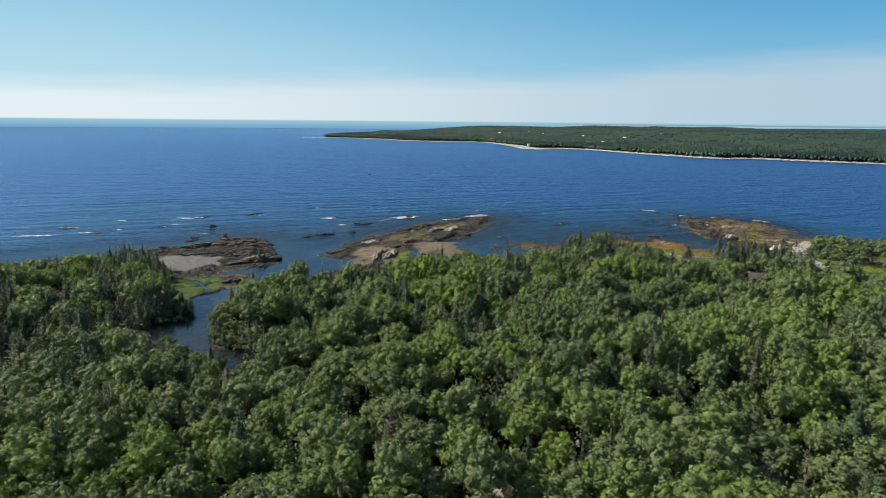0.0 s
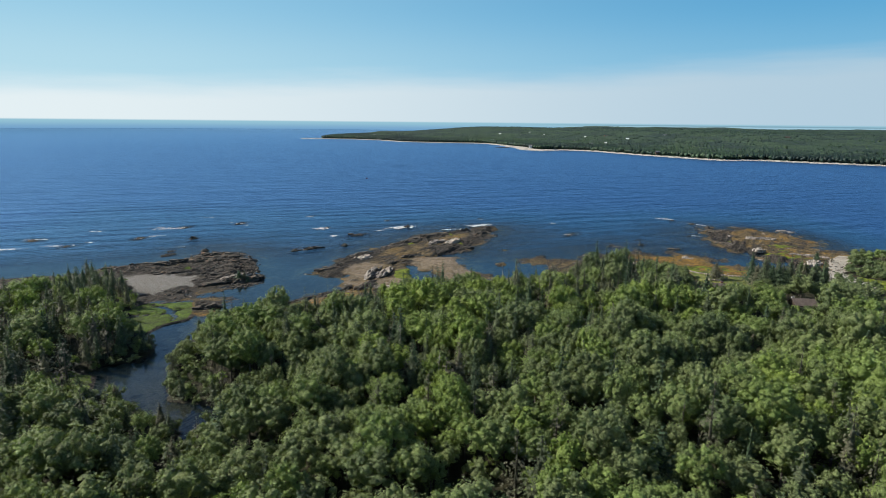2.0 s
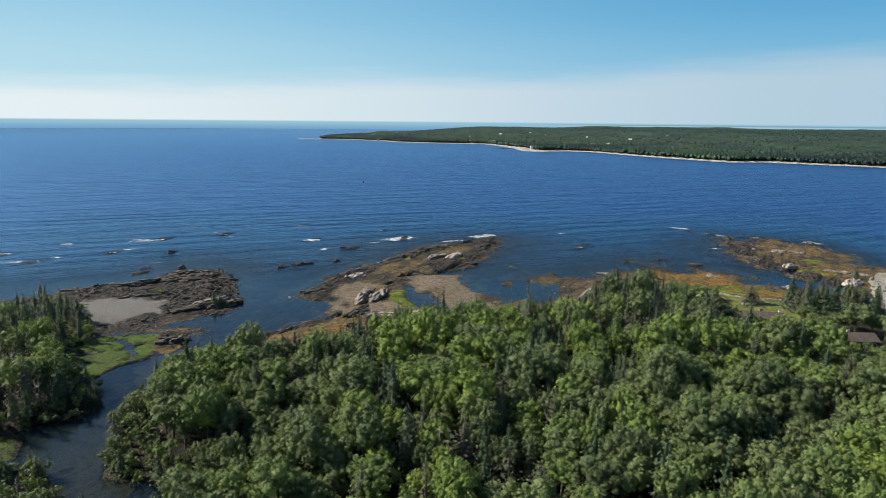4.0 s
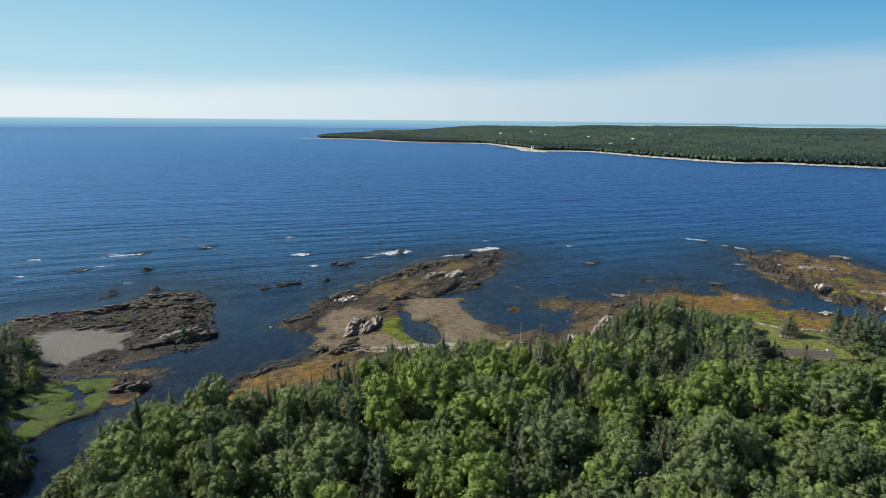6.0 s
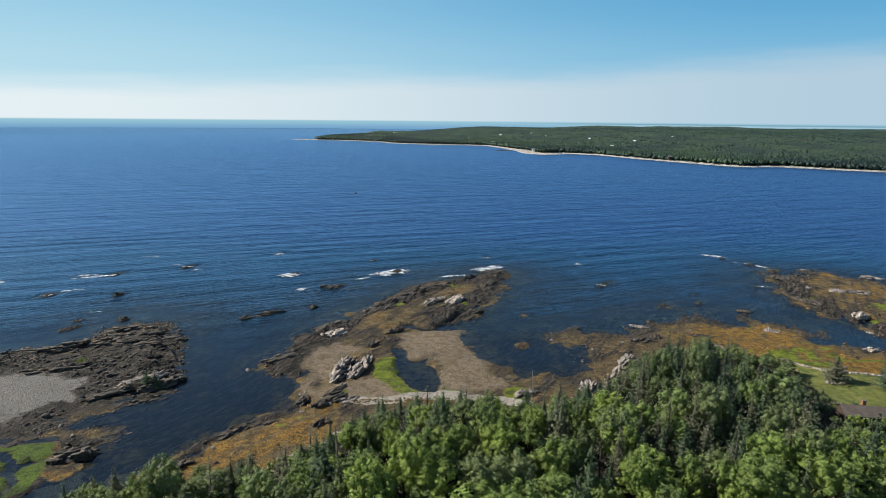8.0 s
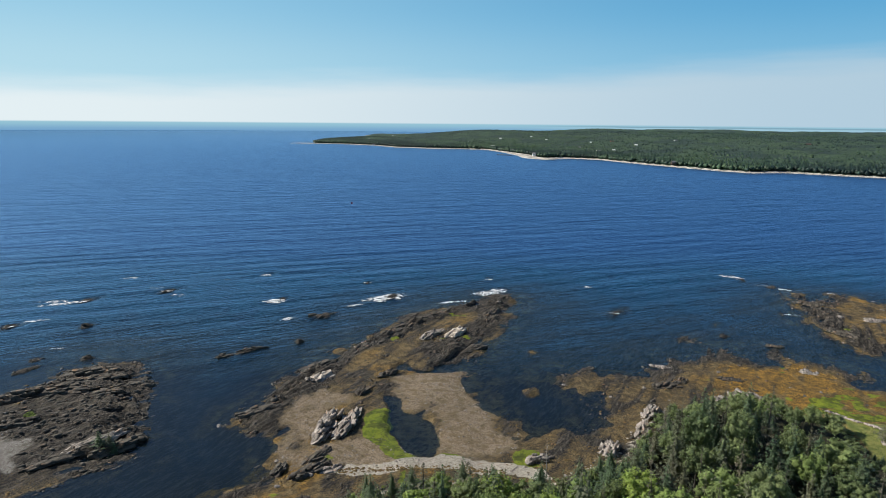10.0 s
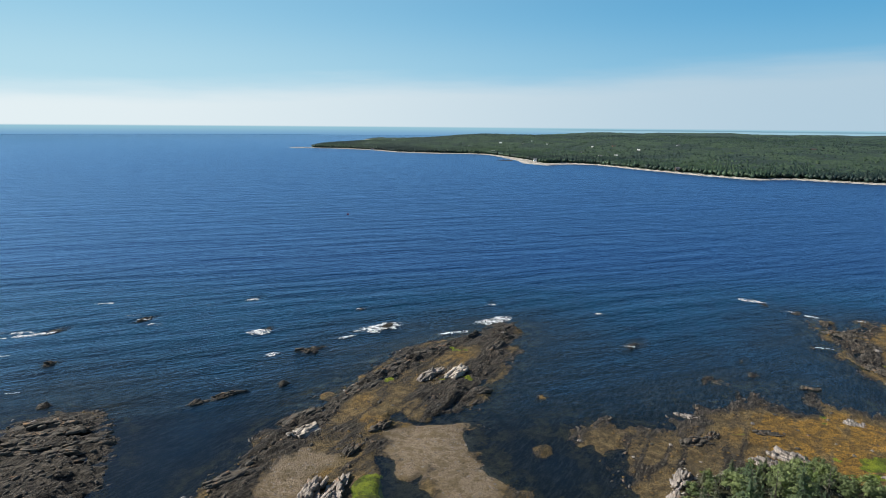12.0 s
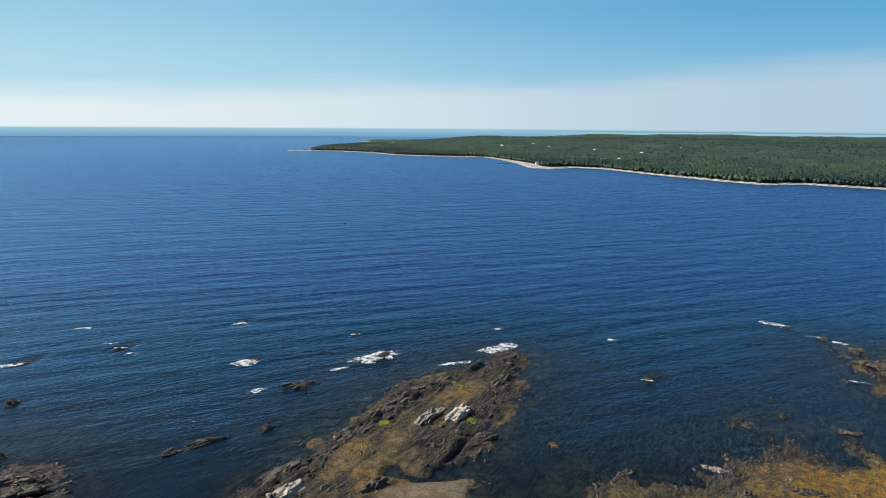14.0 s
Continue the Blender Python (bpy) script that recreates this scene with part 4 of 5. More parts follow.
# undergrowth along the edges of the woods
ux, uy = np.meshgrid(np.arange(-215, 215, 2.7), np.arange(120, 322, 2.7))
ux = (ux + rng.uniform(-1.2, 1.2, ux.shape)).ravel()
uy = (uy + rng.uniform(-1.2, 1.2, uy.shape)).ravel()
uz, ua, ub, uland = terrain(ux, uy)
ukeep = (uland > -0.2) & (uland < 6.5) & (ub[:, 0] > 0.35) & (np.abs(ux) < 34 + 0.78 * uy)
for hx, hy in HOMES:
    ukeep &= (np.abs(ux - hx - 1) > 8) | (np.abs(uy - hy) > 5.0)
ux, uy, uz, uland = ux[ukeep][:1200], uy[ukeep][:1200], uz[ukeep][:1200], uland[ukeep][:1200]
px, py, pz = np.concatenate([px, ux]), np.concatenate([py, uy]), np.concatenate([pz, uz])
kinds = np.concatenate([kinds, rng.integers(11, 13, len(ux))])
turns = np.concatenate([turns, rng.uniform(0, 360, len(ux))])
girth = np.concatenate([girth, rng.uniform(0.55, 1.15, len(ux))])
tallness = np.concatenate([tallness, rng.uniform(0.5, 1.1, len(ux))])
chosen = np.concatenate([chosen, np.zeros(len(ux), bool)])

# low growth between the crowns
vx, vy = np.meshgrid(np.arange(-88, 100, 6.8), np.arange(70, 236, 6.8))
vx = (vx + rng.uniform(-3.0, 3.0, vx.shape)).ravel()
vy = (vy + rng.uniform(-3.0, 3.0, vy.shape)).ravel()
vz, va, vb, vland = terrain(vx, vy)
vkeep = (vland > 6) & (vb[:, 0] > 0.8) & (np.hypot(vx - 8.0, (vy - 95) / 2.0) > 4.0)
for hx, hy in HOMES:
    vkeep &= (np.abs(vx - hx - 1) > 9) | (np.abs(vy - hy) > 7.0)
vx, vy, vz = vx[vkeep], vy[vkeep], vz[vkeep]
px, py, pz = np.concatenate([px, vx]), np.concatenate([py, vy]), np.concatenate([pz, vz])
kinds = np.concatenate([kinds, rng.integers(11, 13, len(vx))])
turns = np.concatenate([turns, rng.uniform(0, 360, len(vx))])
girth = np.concatenate([girth, rng.uniform(1.2, 1.9, len(vx))])
tallness = np.concatenate([tallness, rng.uniform(1.1, 1.9, len(vx))])
chosen = np.concatenate([chosen, np.zeros(len(vx), bool)])

# the same woods go on inland
ix, iy = np.meshgrid(np.arange(-120, 121, 8.0), np.arange(-40, 64, 8.0))
ix = (ix + rng.uniform(-3.9, 3.9, ix.shape)).ravel()
iy = (iy + rng.uniform(-3.9, 3.9, iy.shape)).ravel()
ikeep = np.abs(ix - 8) > 4.5
ix, iy = ix[ikeep], iy[ikeep]
px, py, pz = np.concatenate([px, ix]), np.concatenate([py, iy]), np.concatenate([pz, terrain(ix, iy)[0]])
kinds = np.concatenate([kinds, rng.integers(11, 13, len(ix))])
turns = np.concatenate([turns, rng.uniform(0, 360, len(ix))])
girth = np.concatenate([girth, rng.uniform(1.9, 2.9, len(ix))])
tallness = np.concatenate([tallness, rng.uniform(2.4, 3.6, len(ix))])
chosen = np.concatenate([chosen, np.zeros(len(ix), bool)])


stand = smooth(cloudy(px, py, 34, 88, 2), 0.25, 0.75)


def woods(name, index, label):
    """All the trees of the index, joined."""
    leaf_v, leaf_t, tint, nl = [], [], [], 0
    wood_v, wood_t, nw = [], [], 0
    need_v, need_t, ntint, pale, nn = [], [], [], [], 0
    for k in index:
        kind, (stem, crown, tall), leaf = KINDS[kinds[k]]
        a = radians(turns[k])
        rot = np.array([[math.cos(a), -math.sin(a), 0], [math.sin(a), math.cos(a), 0], [0, 0, 1]]) @ np.diag([girth[k], girth[k], tallness[k]])
        shift = np.array([px[k], py[k], pz[k]])
        wood_v.append(stem[0] @ rot.T + shift)
        wood_t.append(stem[1] + nw)
        nw += len(stem[0])
        if leaf is LEAF:
            leaf_v.append(crown[0] @ rot.T + shift)
            leaf_t.append(crown[1] + nl)
            nl += len(crown[0])
            # leaf colour darkens eastward, put in to offset the sunlit crown sides
            tint.append(np.full(len(crown[0]), min(0.98, max(0.0, (0.22 - 0.0028 * max(px[k] - 25, 0) if px[k] < 150 else -0.15) + 0.45 * stand[k] + 0.46 * (rng.random() - 0.4)))))
        elif leaf is NEEDLE or leaf is PALENEEDLE:
            need_v.append(crown[0] @ rot.T + shift)
            need_t.append(crown[1] + nn)
            nn += len(crown[0])
            ntint.append(np.full(len(crown[0]), rng.random()))
            pale.append(np.full(len(crown[1]), int(leaf is PALENEEDLE)))
    base = tagged(new(name), label, "forest", kind="stuff")
    part("trunks", soup("trunks", np.concatenate(wood_v), np.concatenate(wood_t), [BARK]), base)["kind"] = "stuff"
    part("leaf_crowns", soup("leaf_crowns", np.concatenate(leaf_v), np.concatenate(leaf_t), [LEAF], tint=np.concatenate(tint)), base)["kind"] = "stuff"
    part("needle_crowns", soup("needle_crowns", np.concatenate(need_v), np.concatenate(need_t), [NEEDLE, PALENEEDLE], np.concatenate(pale), tint=np.concatenate(ntint)), base)["kind"] = "stuff"
    return base


woods("forest", np.flatnonzero(~chosen), "dense mixed green woods of broadleaf trees and spruces")



# ---- rocks, weed and surf ----
def stone_shape(seed, level, rough=0.35, slab=0.0):
    co, tris = ICO[level]
    g = np.random.default_rng(seed)
    p = co.copy()
    for k in range(9):
        n = unit(g.normal(size=3))
        reach = g.uniform(0.62, 0.9)
        over = np.maximum(p @ n - reach, 0)
        p = p - over[:, None] * n
    p = p * (1 + rough * (cloudy(co[:, 0] * 2 + co[:, 2], co[:, 1] * 2 - co[:, 2], 0.9, seed, 3)[:, None] - 0.5))
    return p, tris


SLAB_T = np.array([(0, 2, 1), (1, 2, 3), (4, 5, 6), (5, 7, 6), (0, 1, 4), (1, 5, 4), (2, 6, 3), (3, 6, 7), (0, 4, 2), (2, 4, 6), (1, 3, 5), (3, 7, 5)])
SLABS = {}


def slab_mesh(k, material):
    """One of eight split blocks of bedded rock, with uneven corners."""
    if (k, material.name) not in SLABS:
        c = np.array([(i, j, h) for i in (-1, 1) for j in (-1, 1) for h in (-1, 1)], float)
        c = c * (1 + 0.30 * np.random.default_rng(950 + k).normal(size=(8, 3)))
        SLABS[k, material.name] = soup("slab", c, SLAB_T, [material])
    return SLABS[k, material.name]


def outcrop(x, y, long, wide, high, turn, material, seed, label):
    """A hump of bedded rock, its slabs running along the turn."""
    co, tris = ICO[4]
    a, b = co[:, 0], co[:, 1]
    slabs = ridged(a * long / 9, b * wide, 1.5, seed, 3)
    cross = ridged(a * long, b * wide / 4, 2.6, seed + 5, 3)
    body = np.clip(co[:, 2], -0.4, 1)
    jag = cloudy(a * long, b * wide, 2.2, seed + 9, 4)
    edge = 1 + 0.55 * (cloudy(np.arctan2(b, a) * 3, co[:, 2], 0.9, seed + 3, 3) - 0.5)
    cracks = np.clip((slabs - 0.45) * 2.2, 0, 1) ** 1.5
    blocks = np.floor(lattice(np.floor(a * long / 1.3 + 2 * jag), np.floor(b * wide / 0.7 + jag), seed) * 4) / 4
    zz = body * high * (0.42 + 0.38 * cracks + 0.25 * jag + 0.42 * blocks) - 0.35 * high * (cross > 0.84) * (body > 0.2)
    wob = 0.5 * (cloudy(a * long, b * wide + co[:, 2], 0.8, seed + 21, 3) - 0.5)
    p = np.stack([a * long * edge + wob, b * wide * edge + 0.35 * zz + wob, zz], -1)
    p = p * np.array([1, 1, 0.72])
    ob = tagged(new("rock_outcrop", soup("rock_outcrop", p, tris, [material])), label, "rock", "bare outcrops of the shore")
    gb = np.random.default_rng(seed + 900)
    dip = gb.uniform(20, 43)
    for k in range(int(min(34, 9 + long * wide * 1.1))):
        fa, fb = gb.uniform(-0.85, 0.85), gb.uniform(-0.8, 0.8)
        rise = 1 - fa * fa - fb * fb
        if rise < 0.05:
            continue
        size = (min(long, 5.0) * gb.uniform(0.12, 0.36), wide * gb.uniform(0.10, 0.24), high * gb.uniform(0.28, 0.58))
        block = part("slab", slab_mesh(k % 8, material), ob)
        block.matrix_basis = pose(fa * long, fb * wide, high * 0.52 * rise ** 0.5 * gb.uniform(0.7, 1.1), dip + 10 * gb.normal(), 0, 13 * gb.normal()) @ Matrix.Diagonal((*size, 1))
    z = float(height_at(np.array([x]), np.array([y]))[0])
    ob.matrix_world = pose(x, y, z - 0.25 * high, 0, 0, turn)
    return ob


PALE_LABEL, GREY_LABEL, DARK_LABEL = "pale weathered granite ledge on the low-tide flat", "grey bedded rock ledge split into slabs", "dark wet rock ledge at the tide line"
for row in ((-30, 276, 9.0, 2.2, 3.2, 82, GREYROCK, 1), (-24.8, 277, 8.5, 2.2, 3.4, 78, GREYROCK, 2), (-37, 307, 5.5, 2.6, 1.8, 40, WHITEROCK, 3),
            (-40.5, 316, 6.0, 2.2, 1.3, 52, DARKROCK, 4), (-23, 298, 3.6, 1.7, 1.7, 55, DARKROCK, 5), (-17, 309, 3.8, 1.8, 1.6, 48, DARKROCK, 6),
            (5, 347, 5.5, 2.6, 2.2, 58, WHITEROCK, 7), (-4, 345, 6.5, 2.2, 1.9, 56, GREYROCK, 8), (12, 334, 4.0, 2.0, 1.2, 20, DARKROCK, 9),
            (87.8, 293, 6.0, 3.2, 2.2, -62, GREYROCK, 10), (80, 292, 4.0, 2.4, 1.5, -40, GREYROCK, 11), (56, 284, 4.2, 2.4, 1.8, 60, GREYROCK, 12),
            (51, 275, 4.5, 1.8, 1.6, 62, GREYROCK, 13), (40, 265.5, 3.4, 2.4, 2.2, 60, GREYROCK, 14), (-78, 266, 6.5, 2.0, 1.5, 50, DARKROCK, 15),
            (-88, 261, 8.5, 2.0, 0.8, 48, DARKROCK, 16), (-84, 266.5, 7.0, 1.8, 1.1, 46, GREYROCK, 52), (-116, 273, 11.0, 1.8, 1.6, 20, DARKROCK, 17), (-94, 299, 8.0, 2.2, 1.2, 20, DARKROCK, 18),
            (-104, 304, 9.0, 2.2, 1.0, 24, DARKROCK, 19), (-30, 256, 5.0, 2.0, 1.3, 40, DARKROCK, 20), (-37, 257, 3.0, 1.6, 1.3, 60, DARKROCK, 21),
            (22, 261, 3.2, 2.0, 1.7, 15, GREYROCK, 22), (177, 363, 8.0, 2.2, 1.6, -25, GREYROCK, 23), (140, 296, 3.0, 1.8, 1.3, 0, WHITEROCK, 24),
            (169, 301, 6.0, 3.2, 1.6, 40, WHITEROCK, 25), (178, 320, 9.0, 2.0, 1.0, -35, GREYROCK, 26), (-81, 229, 5.0, 2.2, 1.5, 30, DARKROCK, 27),
            (20, 372, 6.0, 2.2, 1.2, 62, DARKROCK, 28), (26, 394, 4.5, 2.2, 1.1, 40, DARKROCK, 29), (-25, 336, 7.0, 2.0, 1.0, 45, DARKROCK, 30),
            (-50, 285, 6.0, 2.2, 1.0, 40, DARKROCK, 31), (67, 302.5, 4.2, 2.4, 1.2, 10, DARKROCK, 32), (72.9, 305.5, 2.0, 1.6, 1.3, 40, DARKROCK, 48), (71, 318, 3.4, 1.4, 0.9, -30, GREYROCK, 49), (88.5, 307, 3.6, 1.5, 0.9, -15, DARKROCK, 50), (116.5, 313, 3.0, 1.6, 0.9, -30, GREYROCK, 51), (-50, 370.5, 8.5, 2.0, 2.0, 30, DARKROCK, 33), (-43.5, 367.5, 6.0, 1.8, 1.6, 26, DARKROCK, 59), (-72, 325.5, 7.5, 1.8, 1.5, 36, DARKROCK, 60), (-66, 331, 5.0, 1.4, 1.1, 30, DARKROCK, 61), (-114, 295, 9.0, 2.2, 1.7, 22, DARKROCK, 34), (-124, 289, 8.0, 2.0, 1.6, 18, DARKROCK, 35),
            (-108, 309, 8.0, 2.6, 1.7, 14, DARKROCK, 36), (-99, 294, 9.0, 1.6, 1.3, 12, DARKROCK, 37), (-106, 294, 6.0, 1.5, 1.2, 20, DARKROCK, 38), (-139, 283, 9.0, 2.2, 1.4, 18, DARKROCK, 39),
            (163, 388, 8.0, 2.2, 1.3, -40, DARKROCK, 40), (152, 350, 8.0, 2.0, 1.1, -62, DARKROCK, 41), (206, 392, 6.0, 2.4, 1.6, -20, GREYROCK, 42), (158.5, 329, 3.2, 2.2, 1.9, 10, WHITEROCK, 43),
            (118.6, 338, 4.0, 1.8, 0.9, -30, DARKROCK, 44), (90.6, 343, 4.5, 2.4, 0.55, -20, DARKROCK, 45), (-3.5, 369, 9.0, 2.4, 1.3, 42, DARKROCK, 46), (-56.5, 226, 2.6, 1.6, 1.3, 30, DARKROCK, 53), (-50, 240, 4.5, 1.5, 1.0, 50, DARKROCK, 54), (-44, 244, 3.2, 1.4, 0.9, 35, DARKROCK, 55),
            (-29.5, 262, 4.5, 1.5, 1.2, 62, DARKROCK, 56), (-25.5, 256.5, 2.6, 1.5, 1.1, 25, GREYROCK, 57), (-30, 244, 3.0, 1.6, 1.0, 60, DARKROCK, 58), (-16.5, 352, 8.0, 2.0, 1.1, 48, DARKROCK, 47)):
    outcrop(*row[:7], row[7] * 7, {id(GREYROCK): GREY_LABEL, id(WHITEROCK): PALE_LABEL, id(DARKROCK): DARK_LABEL}[id(row[6])])

# boulders that can be told apart
BOULDERS = [soup("boulder", *stone_shape(200 + k, 2), [(GREYROCK, DARKROCK, DARKROCK, DARKROCK)[k % 4]]) for k in range(8)]
g = np.random.default_rng(55)


def on_flats(n, g, test):
    """Random places on the bare flats that pass the test."""
    xs, ys = g.uniform(-150, 205, n), g.uniform(222, 410, n)
    z, za, zb, land = terrain(xs, ys)
    ok = test(xs, ys, z, za, zb, land)
    return xs[ok], ys[ok], z[ok]


bx, by, bz = on_flats(6000, g, lambda x, y, z, a, b, l: (z > -0.25) & (b[:, 0] < 0.3) & (b[:, 2] < 0.2) & (a[:, 2] < 0.4) & (a[:, 1] < 0.6))
for k in range(min(260, len(bx))):
    s = g.uniform(0.28, 0.6) * (1.7 if g.random() < 0.12 else 1)
    ob = tagged(new("boulder", BOULDERS[k % 8]), ("grey boulder lying on the weedy flat", "dark boulder crusted with weed", "dark boulder crusted with weed", "dark boulder crusted with weed")[k % 4], "boulder", "boulders of the shore")
    ob.matrix_world = pose(bx[k], by[k], bz[k] + 0.12 * s, 0, 0, g.uniform(0, 360)) @ Matrix.Diagonal((s * g.uniform(0.9, 1.6), s, s * g.uniform(0.6, 0.9), 1))


def scatter(name, xs, ys, zs, low, high, squash, material, label, category, level=1, seed=3, bedded=False):
    g = np.random.default_rng(seed)
    shapes = [stone_shape(seed * 10 + k, level, 0.6) for k in range(6)]
    co, tris, n = [], [], 0
    for k in range(len(xs)):
        p, t = shapes[k % 6]
        s = low + (high - low) * g.random() ** 2.2
        a = g.uniform(0, 6.28)
        out = g.uniform(0.8, 1.7)
        if bedded:
            a, out = radians(24 if xs[k] < -70 else 56) + g.normal() * 0.45, g.uniform(1.0, 3.0)
        rot = np.array([[math.cos(a), -math.sin(a), 0], [math.sin(a), math.cos(a), 0], [0, 0, 1]])
        co.append((p * np.array([s * out, s, s * squash * g.uniform(0.7, 1.3)])) @ rot.T + np.array([xs[k], ys[k], zs[k]]))
        tris.append(t + n)
        n += len(p)
    return tagged(new(name, soup(name, np.concatenate(co), np.concatenate(tris), [material])), label, category, kind="stuff")


wx_, wy_, wz_ = on_flats(26000, g, lambda x, y, z, a, b, l: (z > -0.3) & (a[:, 0] > 0.45) & (b[:, 0] < 0.3) & (a[:, 1] < 0.4) & (a[:, 2] < 0.4) & (b[:, 2] < 0.2))
scatter("rockweed", wx_[:3500], wy_[:3500], wz_[:3500], 0.16, 0.50, 0.40, WEEDLUMP, "olive and orange rockweed in low clumps", "seaweed", 1, 5)
rx_, ry_, rz_ = on_flats(60000, g, lambda x, y, z, a, b, l: (z > -0.2) & ((x < 60) | (x > 145) | (np.sin(x * 91 + y * 57) > 0.6)) & (a[:, 0] < 0.40) & (b[:, 0] < 0.4) & (a[:, 1] < 0.5) & (a[:, 2] < 0.4) & (b[:, 2] < 0.2))
scatter("rubble", rx_[:5500], ry_[:5500], rz_[:5500], 0.10, 0.55, 0.75, DARKROCK, "dark broken slabs of bedrock along the tide line", "rock", 1, 6, True)
cx_, cy_, cz_ = on_flats(30000, g, lambda x, y, z, a, b, l: (z > -0.1) & (a[:, 1] > 0.5) & (b[:, 0] < 0.3))
scatter("shingle", cx_[:2600], cy_[:2600], cz_[:2600], 0.12, 0.34, 0.6, GREYROCK, "loose grey stones on the shingle bars", "stones", 1, 7)
kx_, ky_, kz_ = on_flats(40000, g, lambda x, y, z, a, b, l: (((l > -3.5) & (l < 1.0) & (x > 26) & (x < 62)) | (b[:, 1] > 0.6) & (x < 40)))
scatter("backshore_stones", kx_[:700], ky_[:700], kz_[:700], 0.14, 0.5, 0.5, WHITEROCK, "pale stones piled along the storm line", "stones", 1, 8)


gw = np.random.default_rng(77)
tx_ = gw.uniform(-24, 14, 420)
ty_ = 255.4 + 1.5 * np.sin((tx_ + 24) / 38 * math.pi) + 0.28 * gw.normal(size=420) + 1.1 * (np.arange(420) % 3 == 0)
scatter("sea_wrack", tx_, ty_, height_at(tx_, ty_) + 0.03, 0.12, 0.42, 0.35, WEEDLUMP, "dark dried weed in lines along the storm beach", "seaweed", 1, 9)


def surf(x, y, long, wide, turn, seed, amount=0.5):
    """Broken white water: a lacy sheet with holes, lumpy in height."""
    step_ = 0.22
    xs, ys = np.arange(-long, long, step_), np.arange(-wide, wide, step_)
    gx, gy = np.meshgrid(xs, ys)
    fall = 1 - np.sqrt((gx / long) ** 2 + (gy / wide) ** 2)
    lace = cloudy(gx / 1.4, gy, 1.6, seed, 5, 0.78) + 0.30 * (ridged(gx / 1.3, gy, 1.1, seed + 3, 3) - 0.6)
    fall = fall + 0.9 * (cloudy(gx, gy, 0.5 * wide + 1.5, seed + 9, 3) - 0.55)
    on = lace + 0.52 * fall > 0.90 - 0.40 * amount
    z = 0.10 + 0.45 * np.clip(fall, 0, 1) * cloudy(gx, gy, 1.1, seed + 5, 3)
    nx = len(xs)
    cell = on[:-1, :-1] & on[1:, 1:] & (fall[:-1, :-1] > 0)
    j, i = np.nonzero(cell)
    q = j * nx + i
    tris = np.concatenate([np.stack([q, q + 1, q + nx + 1], -1), np.stack([q, q + nx + 1, q + nx], -1)])
    used, inv = np.unique(tris, return_inverse=True)
    co = np.stack([gx.ravel(), gy.ravel(), z.ravel()], -1)[used]
    ob = tagged(new("breaking_wave", soup("breaking_wave", co, inv.reshape(-1, 3), [FOAM], flat=False)), "white broken surf over a shallow reef", "surf", kind="stuff")
    ob.matrix_world = pose(x, y, 0.12, 0, 0, turn)


for k, row in enumerate(((-26, 395, 11, 6.0, 30, 0.66), (-37, 383, 6, 1.8, 30, 0.45), (23, 405, 12, 4.2, 28, 0.85), (5, 389, 9, 1.8, 18, 0.5), (24, 428, 4, 1.6, 10, 0.4),
                         (-73, 388, 6, 3.6, 8, 0.75), (-90, 434, 5, 2.6, 10, 0.7), (-62, 364, 4, 2.2, 30, 0.7), (150, 436, 10, 3.2, -40, 0.55), (157, 420, 6, 1.4, -20, 0.5),
                         (70, 415, 4, 2.2, 10, 0.55), (-160, 383, 13, 2.0, 28, 0.62), (-154, 426, 7, 1.2, 10, 0.5), (-157, 360, 9, 1.6, 22, 0.55), (-127, 403, 5, 1.4, 5, 0.3), (-118, 396, 5, 4, 0, 0.22),
                         (72, 374, 4, 1.6, -25, 0.3), (-72, 343, 4, 0.7, 12, 0.35), (-196, 330, 9, 1.6, 15, 0.6), (-214, 346, 11, 1.8, 12, 0.6), (-165, 352, 6, 1.3, 10, 0.5),
                         (-37, 420, 3, 1.0, 5, 0.5), (-133, 330, 4, 0.8, 10, 0.4), (144, 374, 5, 0.8, -20, 0.45), (182, 406, 4, 1.4, -28, 0.3),
                         (163, 413, 5, 2.2, -35, 0.4), (-108, 424, 6, 0.9, 8, 0.4), (12, 378, 4, 0.6, 35, 0.5), (-216, 320, 13, 2.2, 14, 0.75), (-184, 340, 4, 1.6, 8, 0.6), (-198, 371, 6, 2.4, 10, 0.55), (-131, 408, 7, 1.6, 6, 0.5), (-167, 385, 8, 2.4, 12, 0.5), (-240, 345, 8, 1.6, 8, 0.5))):
    surf(row[0], row[1], row[2], row[3], row[4], 300 + 11 * k, row[5])


# ---- houses and garden ----
def box_mesh(name, parts_, material):
    bm = bmesh.new()
    for (cx, cy, cz), (sx, sy, sz) in parts_:
        bmesh.ops.create_cube(bm, size=1.0, matrix=Matrix.Translation((cx, cy, cz)) @ Matrix.Diagonal((sx, sy, sz, 1)))
    bmesh.ops.bevel(bm, geom=bm.edges[:], offset=0.02, segments=1, affect="EDGES")
    me = bpy.data.meshes.new(name)
    bm.to_mesh(me)
    bm.free()
    me.materials.append(material)
    return me


